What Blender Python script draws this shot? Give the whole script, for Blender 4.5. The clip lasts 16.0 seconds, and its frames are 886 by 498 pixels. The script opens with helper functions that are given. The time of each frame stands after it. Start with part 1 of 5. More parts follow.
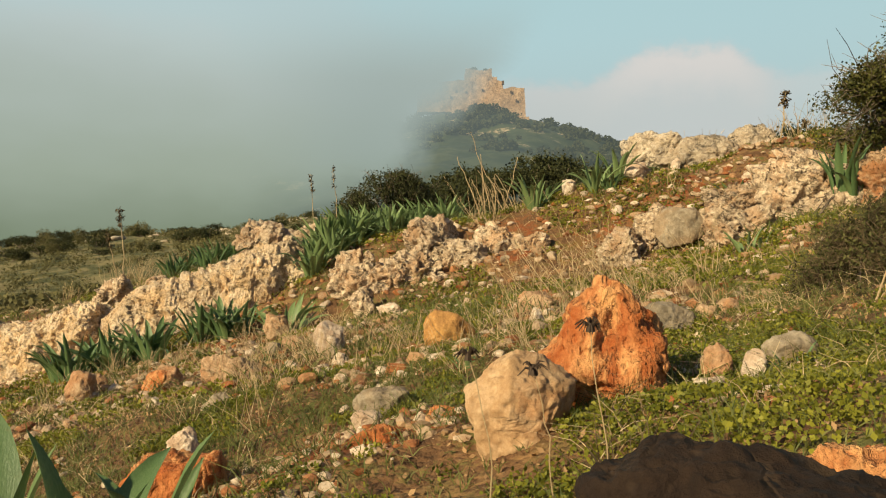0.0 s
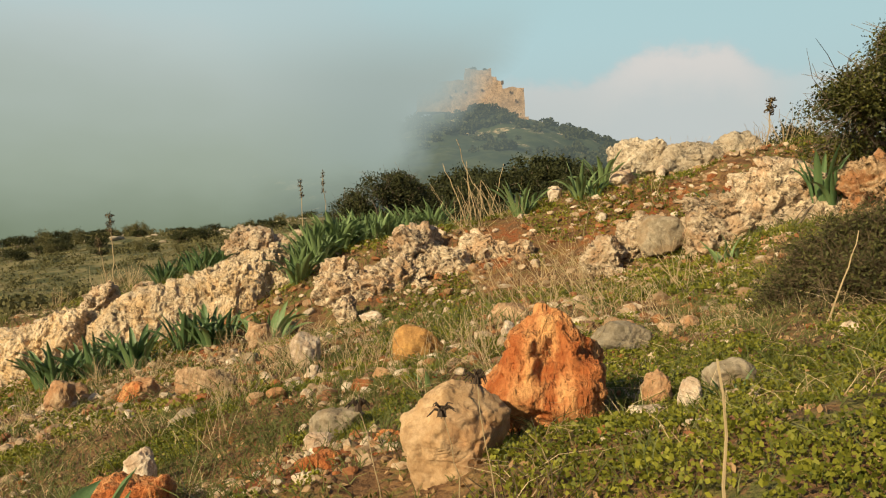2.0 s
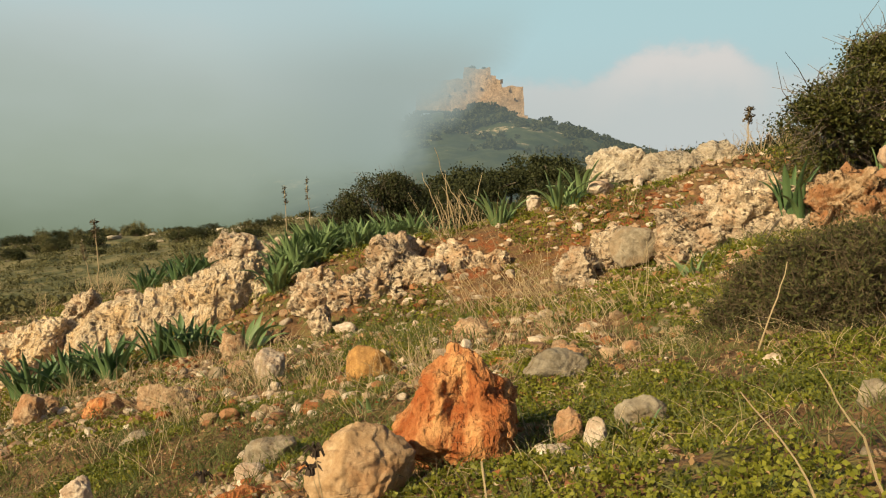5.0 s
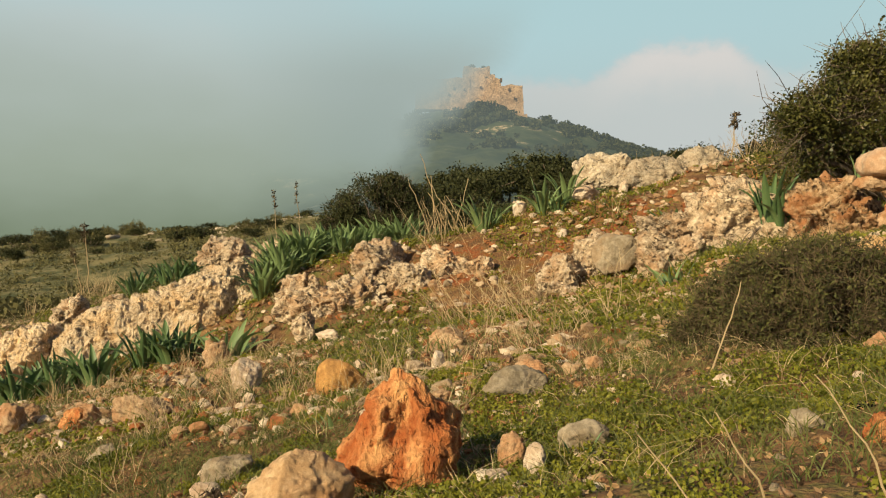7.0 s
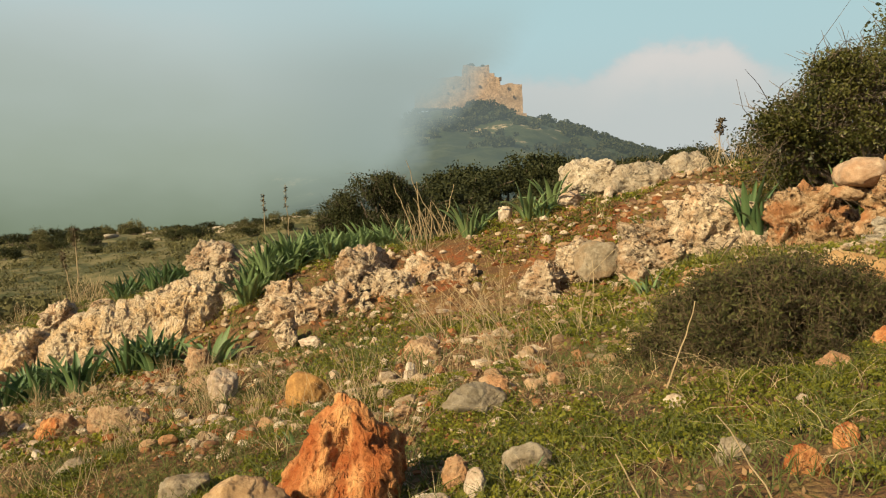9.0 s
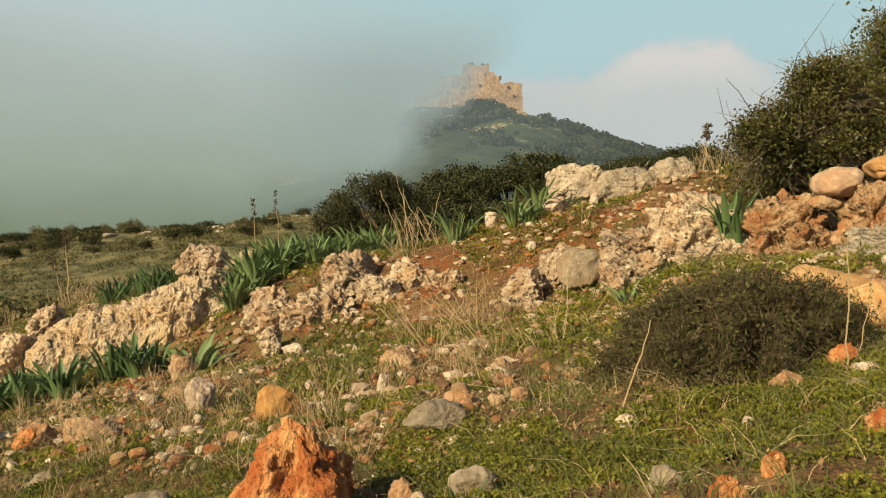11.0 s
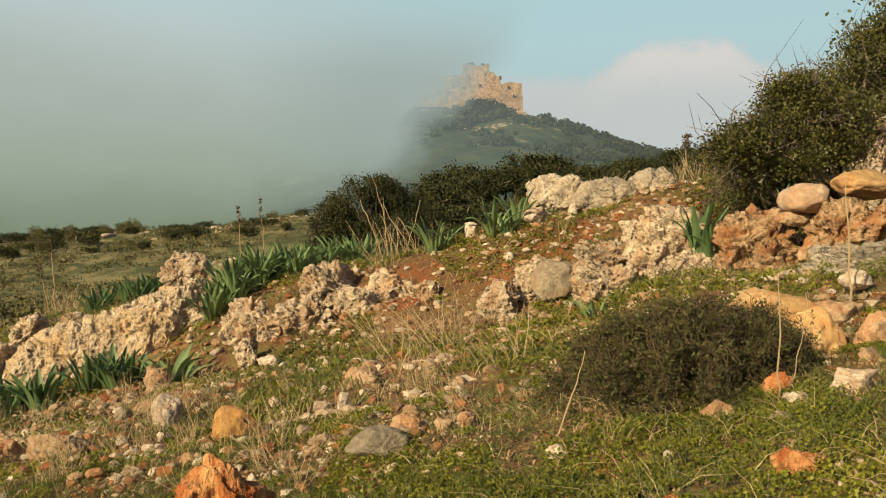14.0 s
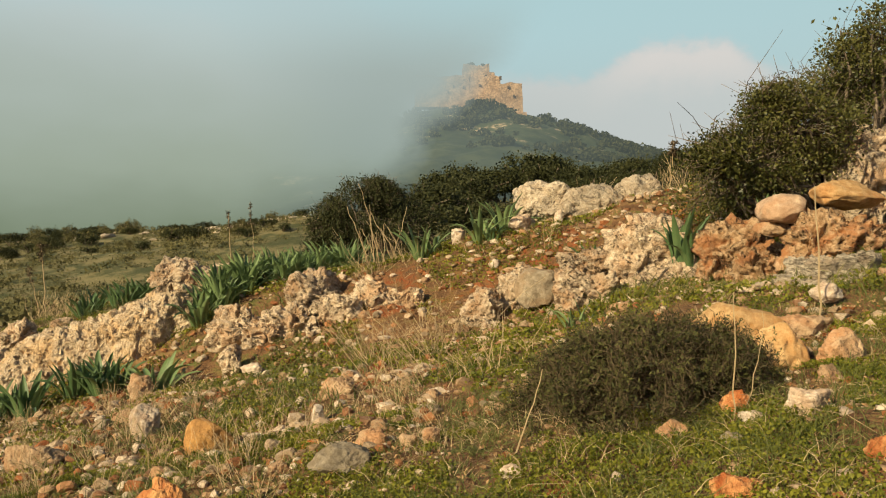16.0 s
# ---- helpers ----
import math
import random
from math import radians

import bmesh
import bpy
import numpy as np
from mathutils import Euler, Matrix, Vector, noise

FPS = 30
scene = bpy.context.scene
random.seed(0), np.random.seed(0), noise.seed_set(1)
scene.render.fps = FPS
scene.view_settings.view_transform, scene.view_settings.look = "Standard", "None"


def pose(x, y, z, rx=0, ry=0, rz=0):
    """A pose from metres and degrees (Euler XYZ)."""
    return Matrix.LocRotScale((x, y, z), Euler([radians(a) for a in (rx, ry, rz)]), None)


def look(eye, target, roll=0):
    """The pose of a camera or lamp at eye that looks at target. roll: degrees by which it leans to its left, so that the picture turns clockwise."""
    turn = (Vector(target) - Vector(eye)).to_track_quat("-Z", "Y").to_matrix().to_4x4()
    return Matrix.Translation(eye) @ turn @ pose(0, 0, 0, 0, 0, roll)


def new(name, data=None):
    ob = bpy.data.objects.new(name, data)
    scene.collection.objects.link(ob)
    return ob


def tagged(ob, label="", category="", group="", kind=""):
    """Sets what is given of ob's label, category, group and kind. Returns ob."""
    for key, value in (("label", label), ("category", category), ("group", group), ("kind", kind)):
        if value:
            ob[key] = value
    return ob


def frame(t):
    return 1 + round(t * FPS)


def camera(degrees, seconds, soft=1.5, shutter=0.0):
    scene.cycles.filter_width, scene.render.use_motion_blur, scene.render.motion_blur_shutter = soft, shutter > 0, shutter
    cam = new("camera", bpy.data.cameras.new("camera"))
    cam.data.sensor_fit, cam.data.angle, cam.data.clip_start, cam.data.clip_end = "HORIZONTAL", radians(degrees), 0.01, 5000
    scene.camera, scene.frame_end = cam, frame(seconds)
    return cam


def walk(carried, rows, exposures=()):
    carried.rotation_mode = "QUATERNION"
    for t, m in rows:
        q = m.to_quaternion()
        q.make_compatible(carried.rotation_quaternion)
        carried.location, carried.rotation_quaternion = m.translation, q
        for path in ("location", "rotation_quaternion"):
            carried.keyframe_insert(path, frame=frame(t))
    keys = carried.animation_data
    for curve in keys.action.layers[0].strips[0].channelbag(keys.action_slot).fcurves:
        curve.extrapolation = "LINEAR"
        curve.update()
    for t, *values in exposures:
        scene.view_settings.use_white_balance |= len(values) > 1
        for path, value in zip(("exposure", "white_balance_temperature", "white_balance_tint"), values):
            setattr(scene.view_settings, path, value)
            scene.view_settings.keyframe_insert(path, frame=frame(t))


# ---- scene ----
cam = camera(58.0, 16.0, soft=1.15)
METRES, EYE, TILT, LEAN, TURN = 1.1, 0.45, 0.0, 0.0, 0.0
EXPOSURE = 0.35
ROWS = [
    (0.0, 0.0, 0.0, 0.0, 0.0, -0.0, -0.0),
    (0.5, 0.0276, -0.0022, 0.0136, -0.01, 0.04, -0.01),
    (1.0, 0.055, -0.0051, 0.0274, -0.02, 0.04, -0.02),
    (1.5, 0.0825, -0.0069, 0.0411, -0.06, 0.01, -0.02),
    (2.0, 0.1103, -0.0091, 0.0547, -0.08, -0.03, -0.03),
    (2.5, 0.1382, -0.0116, 0.068, -0.12, -0.06, -0.03),
    (3.0, 0.1659, -0.0141, 0.0821, -0.15, -0.1, -0.04),
    (3.5, 0.194, -0.0162, 0.0961, -0.16, -0.12, -0.04),
    (4.0, 0.2219, -0.0183, 0.1096, -0.17, -0.14, -0.04),
    (6.5, 0.3609, -0.0299, 0.1793, -0.22, -0.37, -0.04),
    (7.0, 0.3885, -0.032, 0.1928, -0.25, -0.41, -0.04),
    (7.5, 0.4165, -0.0339, 0.2065, -0.29, -0.47, -0.05),
    (8.0, 0.4446, -0.0361, 0.2206, -0.32, -0.52, -0.05),
    (8.5, 0.4723, -0.0383, 0.2345, -0.34, -0.56, -0.07),
    (9.0, 0.5006, -0.0409, 0.2481, -0.35, -0.59, -0.06),
    (11.5, 0.6398, -0.0531, 0.3186, -0.36, -0.8, -0.11),
    (12.0, 0.6672, -0.0559, 0.3328, -0.36, -0.8, -0.13),
    (12.5, 0.6951, -0.0582, 0.3466, -0.37, -0.81, -0.14),
    (13.0, 0.7233, -0.0604, 0.3611, -0.38, -0.83, -0.15),
    (13.5, 0.7525, -0.0628, 0.3746, -0.36, -0.82, -0.15),
    (14.0, 0.7806, -0.0654, 0.3885, -0.35, -0.8, -0.16),
    (14.5, 0.8087, -0.068, 0.4024, -0.35, -0.78, -0.17),
    (15.0, 0.8375, -0.0704, 0.4153, -0.33, -0.75, -0.19),
    (15.5, 0.8654, -0.0728, 0.429, -0.33, -0.76, -0.2),
    (16.0, 0.8932, -0.0751, 0.4432, -0.34, -0.79, -0.2),
]
walk(cam, [(t, pose(0, 0, EYE, TILT, LEAN, TURN) @ pose(METRES * x, METRES * 2.13 * y, METRES * z, 90 + pitch * 0.47, roll, yaw * 0.47)) for t, x, y, z, yaw, pitch, roll in ROWS], exposures=((0.0, EXPOSURE), (16.0, EXPOSURE)))


# ---------------------------------------------------------------- world, sun
SUN_FROM = Vector((-0.66, -0.68, 0.50)).normalized()
world = bpy.data.worlds.new("world")
scene.world = world
world.use_nodes = True
wn = world.node_tree.nodes
sky = wn.new("ShaderNodeTexSky")
sky.sky_type = "NISHITA"
sky.sun_disc = False
sky.sun_elevation = math.asin(SUN_FROM.z)
sky.sun_rotation = math.atan2(SUN_FROM.x, SUN_FROM.y)
world.node_tree.links.new(sky.outputs[0], wn["Background"].inputs[0])
wn["Background"].inputs[1].default_value = 0.06
sun = new("sun", bpy.data.lights.new("sun", "SUN"))
sun.data.energy = 5.0
sun.data.angle = radians(0.8)
sun.data.color = (1.0, 0.84, 0.52)
sun.matrix_world = look(SUN_FROM * 50, (0, 0, 0))


# ---------------------------------------------------------------- materials
def node_mat(name, rough=0.9):
    m = bpy.data.materials.new(name)
    m.use_nodes = True
    b = m.node_tree.nodes["Principled BSDF"]
    b.inputs["Roughness"].default_value = rough
    b.inputs["Specular IOR Level"].default_value = 0.25
    return m, b


def nd(m, kind, inputs=(), **props):
    n = m.node_tree.nodes.new("ShaderNode" + kind)
    for k, v in props.items():
        setattr(n, k, v)
    for k, v in dict(inputs).items():
        if isinstance(v, bpy.types.NodeSocket):
            m.node_tree.links.new(v, n.inputs[k])
        else:
            n.inputs[k].default_value = v
    return n


def link(m, a, b):
    m.node_tree.links.new(a, b)


def mix(m, f, a, b, mode="MIX"):
    n = nd(m, "Mix", data_type="RGBA", blend_type=mode)
    for s, v in ((n.inputs[0], f), (n.inputs[6], a), (n.inputs[7], b)):
        if isinstance(v, bpy.types.NodeSocket):
            link(m, v, s)
        else:
            s.default_value = v if s.type == "VALUE" else (*v, 1)
    return n.outputs[2]


def math_(m, op, a, b=0.0, c=0.0):
    n = nd(m, "Math", operation=op)
    for s, v in zip(n.inputs, (a, b, c)):
        if isinstance(v, bpy.types.NodeSocket):
            link(m, v, s)
        else:
            s.default_value = v
    return n.outputs[0]


def step(m, v, lo, hi, a=0.0, b=1.0, smooth=True):
    n = nd(m, "MapRange", interpolation_type="SMOOTHSTEP" if smooth else "LINEAR")
    for s, q in zip(n.inputs, (v, lo, hi, a, b)):
        if isinstance(q, bpy.types.NodeSocket):
            link(m, q, s)
        else:
            s.default_value = q
    return n.outputs[0]


def noise_tex(m, vec, scale, detail=6, rough=0.6, distort=0.0):
    return nd(m, "TexNoise", {"Vector": vec, "Scale": scale, "Detail": detail, "Roughness": rough, "Distortion": distort}).outputs[0]


def rock_mat(name, light, dark, stain, stain_amount=0.5, pits=0.6, pit_scale=22, stretch=1.0, bump=0.5):
    m, b = node_mat(name, 0.92)
    co = nd(m, "TexCoord").outputs["Object"]
    rnd = nd(m, "ObjectInfo").outputs["Random"]
    shift = nd(m, "VectorMath", {0: co, 1: nd(m, "CombineXYZ", {0: math_(m, "MULTIPLY", rnd, 17.0), 1: math_(m, "MULTIPLY", rnd, 9.0)}).outputs[0]}).outputs[0]
    vec = nd(m, "Mapping", {"Vector": shift, "Scale": (1, 1, stretch)}).outputs[0]
    big = noise_tex(m, vec, 5.5, 5, 0.65, 0.4)
    mid = noise_tex(m, vec, 24, 6, 0.7)
    fine = noise_tex(m, shift, 150, 4, 0.7)
    vor = nd(m, "TexVoronoi", {"Vector": nd(m, "VectorMath", {0: vec, 1: nd(m, "VectorMath", {0: nd(m, "TexNoise", {"Vector": vec, "Scale": 14.0}).outputs[1], 3: 0.06}, operation="SCALE").outputs[0]}).outputs[0], "Scale": pit_scale}).outputs[0]
    col = mix(m, step(m, mid, 0.36, 0.66), dark, light)
    col = mix(m, math_(m, "MULTIPLY", step(m, big, 0.46, 0.62), stain_amount), col, stain)
    col = mix(m, step(m, fine, 0.3, 0.7, 0.0, 0.55), col, mix(m, 1.0, col, (0.62, 0.58, 0.52), "MULTIPLY"))
    pit = step(m, vor, 0.05, 0.42, 1.0, 0.0)
    pit = math_(m, "MULTIPLY", pit, step(m, noise_tex(m, vec, 8, 3), 0.40, 0.60))
    small = nd(m, "TexVoronoi", {"Vector": vec, "Scale": pit_scale * 3.1}).outputs[0]
    pit = math_(m, "MAXIMUM", pit, math_(m, "MULTIPLY", step(m, small, 0.08, 0.38, 0.9, 0.0), step(m, noise_tex(m, vec, 13, 3), 0.47, 0.6)))
    tilt = nd(m, "Mapping", {"Vector": vec, "Rotation": (0.3, 0.6, 0.2), "Scale": (1.0, 1.0, 2.2)}).outputs[0]
    fissure = math_(m, "ABSOLUTE", math_(m, "SUBTRACT", noise_tex(m, tilt, pit_scale * 0.22, 5, 0.6, 0.6), 0.5))
    pit = math_(m, "MAXIMUM", pit, math_(m, "MULTIPLY", step(m, fissure, 0.0, 0.022, 0.9, 0.0), step(m, noise_tex(m, vec, 6, 2), 0.42, 0.58)))
    # pits and fissures are darkened in colour: dirt plus the shade inside them
    col = mix(m, math_(m, "MULTIPLY", pit, pits), col, (0.06, 0.038, 0.022))
    tone = nd(m, "HueSaturation", {"Color": col, "Value": math_(m, "MULTIPLY_ADD", rnd, 0.3, 0.85)}).outputs[0]
    link(m, tone, b.inputs["Base Color"])
    h = math_(m, "ADD", math_(m, "MULTIPLY", mid, 0.9), math_(m, "MULTIPLY", fine, 0.25))
    h = math_(m, "SUBTRACT", h, math_(m, "MULTIPLY", pit, pits))
    link(m, nd(m, "Bump", {"Strength": min(1.0, bump * 1.25), "Distance": 0.025, "Height": h}).outputs[0], b.inputs["Normal"])
    return m


ROCKS = {
    "rust": rock_mat("rust rock", (0.80, 0.42, 0.17), (0.40, 0.11, 0.03), (0.46, 0.13, 0.035), 0.75, 0.25, 34, 0.3, 0.9),
    "beige": rock_mat("beige rock", (0.62, 0.42, 0.24), (0.46, 0.28, 0.14), (0.48, 0.20, 0.07), 0.5, 0.3, 16, 1.0, 0.3),
    "ochre": rock_mat("ochre rock", (0.46, 0.25, 0.08), (0.30, 0.15, 0.05), (0.33, 0.18, 0.07), 0.5, 0.3, 20, 1.0, 0.35),
    "yellow": rock_mat("yellow rock", (0.62, 0.41, 0.20), (0.44, 0.25, 0.10), (0.46, 0.2, 0.06), 0.5, 0.25, 12, 0.8, 0.3),
    "cream": rock_mat("cream rock", (0.58, 0.42, 0.29), (0.42, 0.27, 0.17), (0.45, 0.24, 0.12), 0.4, 0.3, 16, 1.0, 0.3),
    "white": rock_mat("white rock", (0.74, 0.62, 0.49), (0.52, 0.39, 0.28), (0.42, 0.25, 0.14), 0.45, 0.4, 30, 1.0, 0.4),
    "tan": rock_mat("tan rock", (0.56, 0.39, 0.24), (0.36, 0.22, 0.12), (0.46, 0.20, 0.08), 0.5, 0.4, 26, 1.0, 0.45),
    "grey": rock_mat("grey rock", (0.34, 0.28, 0.20), (0.21, 0.165, 0.11), (0.30, 0.18, 0.09), 0.4, 0.3, 22, 1.0, 0.35),
    # near-black colour stands in for shade on the close rock; a slab shares it
    "dark": rock_mat("dark rock with painted shade", (0.022, 0.013, 0.008), (0.008, 0.005, 0.004), (0.05, 0.024, 0.012), 0.2, 0.5, 20, 1.0, 0.4),
    "karst": rock_mat("karst limestone", (0.76, 0.61, 0.44), (0.46, 0.33, 0.21), (0.48, 0.26, 0.12), 0.55, 0.9, 28, 1.0, 0.9),
    "ledge": rock_mat("ledge limestone", (0.86, 0.69, 0.49), (0.66, 0.48, 0.30), (0.74, 0.47, 0.22), 0.6, 0.5, 27, 1.0, 0.8),
    "white_ledge": rock_mat("crest limestone", (0.66, 0.56, 0.43), (0.42, 0.33, 0.23), (0.48, 0.34, 0.20), 0.3, 0.6, 22, 1.0, 0.8),
    "brown": rock_mat("cavernous limestone", (0.66, 0.46, 0.28), (0.36, 0.21, 0.10), (0.44, 0.17, 0.06), 0.7, 0.95, 20, 1.0, 1.0),
    "strata": rock_mat("layered limestone", (0.62, 0.53, 0.41), (0.28, 0.23, 0.17), (0.30, 0.18, 0.09), 0.3, 0.7, 14, 2.6, 0.9),
}


def leaf_mat(name, a, b_, rough=0.55, trans=0.25, scale=12.0):
    """A leaf: colour varies leaf by leaf and in broad patches; some light comes through."""
    m, b = node_mat(name, rough)
    geo = nd(m, "NewGeometry")
    rnd = geo.outputs["Random Per Island"]
    co = nd(m, "TexCoord").outputs["Object"]
    f = math_(m, "ADD", math_(m, "MULTIPLY", rnd, 0.65), math_(m, "MULTIPLY", step(m, noise_tex(m, co, scale, 3), 0.35, 0.65), 0.35))
    col = mix(m, f, a, b_)
    link(m, col, b.inputs["Base Color"])
    t = nd(m, "BsdfTranslucent", {"Color": col})
    mx = nd(m, "MixShader", {0: trans, 1: b.outputs[0], 2: t.outputs[0]})
    link(m, mx.outputs[0], m.node_tree.nodes["Material Output"].inputs[0])
    return m


def streak_leaf_mat(name, a, b_, tip):
    """Broad strap leaf with fine veins along it and dull bloom."""
    m, b = node_mat(name, 0.42)
    co = nd(m, "TexCoord").outputs["Object"]
    rnd = nd(m, "ObjectInfo").outputs["Random"]
    vein = noise_tex(m, nd(m, "Mapping", {"Vector": co, "Scale": (140, 140, 6)}).outputs[0], 1.0, 3)
    blot = noise_tex(m, co, 18, 4)
    col = mix(m, rnd, a, b_)
    col = mix(m, step(m, vein, 0.35, 0.65, 0, 0.35), col, tip)
    col = mix(m, step(m, blot, 0.62, 0.75, 0, 0.5), col, (0.16, 0.14, 0.05))
    link(m, col, b.inputs["Base Color"])
    link(m, nd(m, "Bump", {"Strength": 0.25, "Distance": 0.004, "Height": vein}).outputs[0], b.inputs["Normal"])
    t = nd(m, "BsdfTranslucent", {"Color": col})
    mx = nd(m, "MixShader", {0: 0.18, 1: b.outputs[0], 2: t.outputs[0]})
    link(m, mx.outputs[0], m.node_tree.nodes["Material Output"].inputs[0])
    return m


SQUILL = streak_leaf_mat("squill leaf", (0.11, 0.17, 0.06), (0.19, 0.26, 0.10), (0.25, 0.31, 0.145))
# darker copy of the squill leaf: its shaded look is put into the colours
SQUILL_SHADED = streak_leaf_mat("squill leaf shaded green", (0.065, 0.12, 0.045), (0.12, 0.18, 0.065), (0.15, 0.21, 0.09))
WEED = leaf_mat("weed leaf", (0.05, 0.07, 0.008), (0.30, 0.28, 0.032), 0.55, 0.3, 3.0)
BLADE = leaf_mat("grass blade", (0.06, 0.085, 0.018), (0.19, 0.185, 0.055), 0.6, 0.25, 2.0)
STRAW = leaf_mat("dry straw", (0.26, 0.175, 0.088), (0.56, 0.43, 0.25), 0.7, 0.1, 2.0)
LITTER = leaf_mat("leaf litter", (0.13, 0.07, 0.03), (0.48, 0.30, 0.15), 0.85, 0.0, 6.0)
OAK = leaf_mat("oak leaf", (0.022, 0.03, 0.007), (0.14, 0.13, 0.032), 0.45, 0.2, 2.5)
OAK_FAR = leaf_mat("far foliage", (0.020, 0.026, 0.007), (0.06, 0.06, 0.018), 0.7, 0.1, 0.6)
SCRUB = leaf_mat("scrub foliage", (0.06, 0.06, 0.02), (0.17, 0.145, 0.055), 0.8, 0.1, 0.3)
BURNET = leaf_mat("burnet leaf", (0.018, 0.021, 0.007), (0.125, 0.12, 0.034), 0.7, 0.15, 9.0)
TWIG = leaf_mat("grey twig", (0.028, 0.019, 0.010), (0.16, 0.115, 0.062), 0.85, 0.0, 14.0)
SEED = leaf_mat("seed head", (0.03, 0.02, 0.012), (0.07, 0.045, 0.03), 0.8, 0.0, 30.0)


def bark_mat():
    m, b = node_mat("bark", 0.9)
    co = nd(m, "TexCoord").outputs["Object"]
    n = noise_tex(m, nd(m, "Mapping", {"Vector": co, "Scale": (30, 30, 8)}).outputs[0], 1.0, 5)
    link(m, mix(m, step(m, n, 0.3, 0.7), (0.07, 0.05, 0.035), (0.22, 0.17, 0.12)), b.inputs["Base Color"])
    link(m, nd(m, "Bump", {"Strength": 0.6, "Distance": 0.01, "Height": n}).outputs[0], b.inputs["Normal"])
    return m


BARK = bark_mat()


def soil_mat():
    m, b = node_mat("soil", 0.95)
    co = nd(m, "TexCoord").outputs["Object"]
    red = nd(m, "Attribute", attribute_name="red").outputs["Fac"]
    big = noise_tex(m, co, 1.6, 5, 0.65)
    mid = noise_tex(m, co, 9, 6, 0.7)
    fine = noise_tex(m, co, 70, 5, 0.75)
    grit = nd(m, "TexVoronoi", {"Vector": co, "Scale": 55.0}, feature="F1")
    col = mix(m, step(m, mid, 0.35, 0.65), (0.12, 0.06, 0.026), (0.33, 0.175, 0.076))
    col = mix(m, math_(m, "MULTIPLY", step(m, mid, 0.48, 0.56), step(m, big, 0.35, 0.6)), col, (0.12, 0.125, 0.03))
    rr = step(m, math_(m, "ADD", red, math_(m, "MULTIPLY", math_(m, "SUBTRACT", mid, 0.5), 1.6)), 0.35, 0.65)
    col = mix(m, rr, col, mix(m, step(m, fine, 0.3, 0.7), (0.20, 0.048, 0.014), (0.38, 0.11, 0.034)))
    col = mix(m, step(m, grit.outputs[0], 0.0, 0.28, 0.75, 0.0), col, mix(m, nd(m, "SeparateColor", {0: grit.outputs[1]}).outputs[0], (0.10, 0.055, 0.03), (0.42, 0.28, 0.16)))
    col = mix(m, step(m, fine, 0.35, 0.7, 0.0, 0.45), col, (0.07, 0.04, 0.02))
    far = nd(m, "Attribute", attribute_name="far").outputs["Fac"]
    fn = noise_tex(m, co, 0.35, 6, 0.7)
    fcol = mix(m, step(m, fn, 0.4, 0.6), (0.065, 0.07, 0.026), (0.20, 0.165, 0.075))
    col = mix(m, far, col, fcol)
    link(m, col, b.inputs["Base Color"])
    h = math_(m, "ADD", mid, math_(m, "MULTIPLY", fine, 0.4))
    h = math_(m, "SUBTRACT", h, math_(m, "MULTIPLY", grit.outputs[0], 0.5))
    link(m, nd(m, "Bump", {"Strength": 0.9, "Distance": 0.02, "Height": h}).outputs[0], b.inputs["Normal"])
    return m


SOIL = soil_mat()


def pebble_mat():
    m, b = node_mat("pebbles", 0.92)
    rnd = nd(m, "NewGeometry").outputs["Random Per Island"]
    co = nd(m, "TexCoord").outputs["Object"]
    ramp = nd(m, "ValToRGB", {0: rnd})
    for i, (p, c) in enumerate(((0.0, (0.24, 0.15, 0.09)), (0.16, (0.36, 0.13, 0.045)), (0.34, (0.44, 0.28, 0.15)), (0.55, (0.34, 0.25, 0.16)), (0.75, (0.58, 0.44, 0.30)), (1.0, (0.72, 0.61, 0.48)))):
        e = ramp.color_ramp.elements[i] if i < 2 else ramp.color_ramp.elements.new(p)
        e.position, e.color = p, (*c, 1)
    n = noise_tex(m, co, 60, 6, 0.7)
    col = mix(m, step(m, n, 0.35, 0.7), mix(m, 1.0, ramp.outputs[0], (0.66, 0.59, 0.52), "MULTIPLY"), ramp.outputs[0])
    link(m, col, b.inputs["Base Color"])
    link(m, nd(m, "Bump", {"Strength": 0.6, "Distance": 0.01, "Height": n}).outputs[0], b.inputs["Normal"])
    return m


PEBBLE = pebble_mat()


# ---------------------------------------------------------------- numbers: noise and mesh building
def hash3(i, j, k, seed):
    n = (i.astype(np.uint64) * np.uint64(374761393) + j.astype(np.uint64) * np.uint64(668265263) + k.astype(np.uint64) * np.uint64(2147483647) + np.uint64(seed * 974711 + 12345)) & np.uint64(0xFFFFFFFF)
    n = ((n ^ (n >> np.uint64(13))) * np.uint64(1274126177)) & np.uint64(0xFFFFFFFF)
    n = ((n ^ (n >> np.uint64(15))) * np.uint64(2246822519)) & np.uint64(0xFFFFFFFF)
    return (n ^ (n >> np.uint64(16))).astype(float) / 4294967295.0


def vnoise(p, seed=0):
    p = np.asarray(p, float) + 1000.0
    i = np.floor(p)
    f = p - i
    f = f * f * (3 - 2 * f)
    i = i.astype(np.int64)
    r = 0
    for a in (0, 1):
        for b in (0, 1):
            for c in (0, 1):
                w = (f[:, 0] if a else 1 - f[:, 0]) * (f[:, 1] if b else 1 - f[:, 1]) * (f[:, 2] if c else 1 - f[:, 2])
                r = r + w * hash3(i[:, 0] + a, i[:, 1] + b, i[:, 2] + c, seed)
    return r * 2 - 1


def fbm(p, octaves=4, seed=0, gain=0.5):
    r, amp = 0, 1.0
    for o in range(octaves):
        r = r + amp * vnoise(p * 2.03 ** o, seed + o)
        amp *= gain
    return r


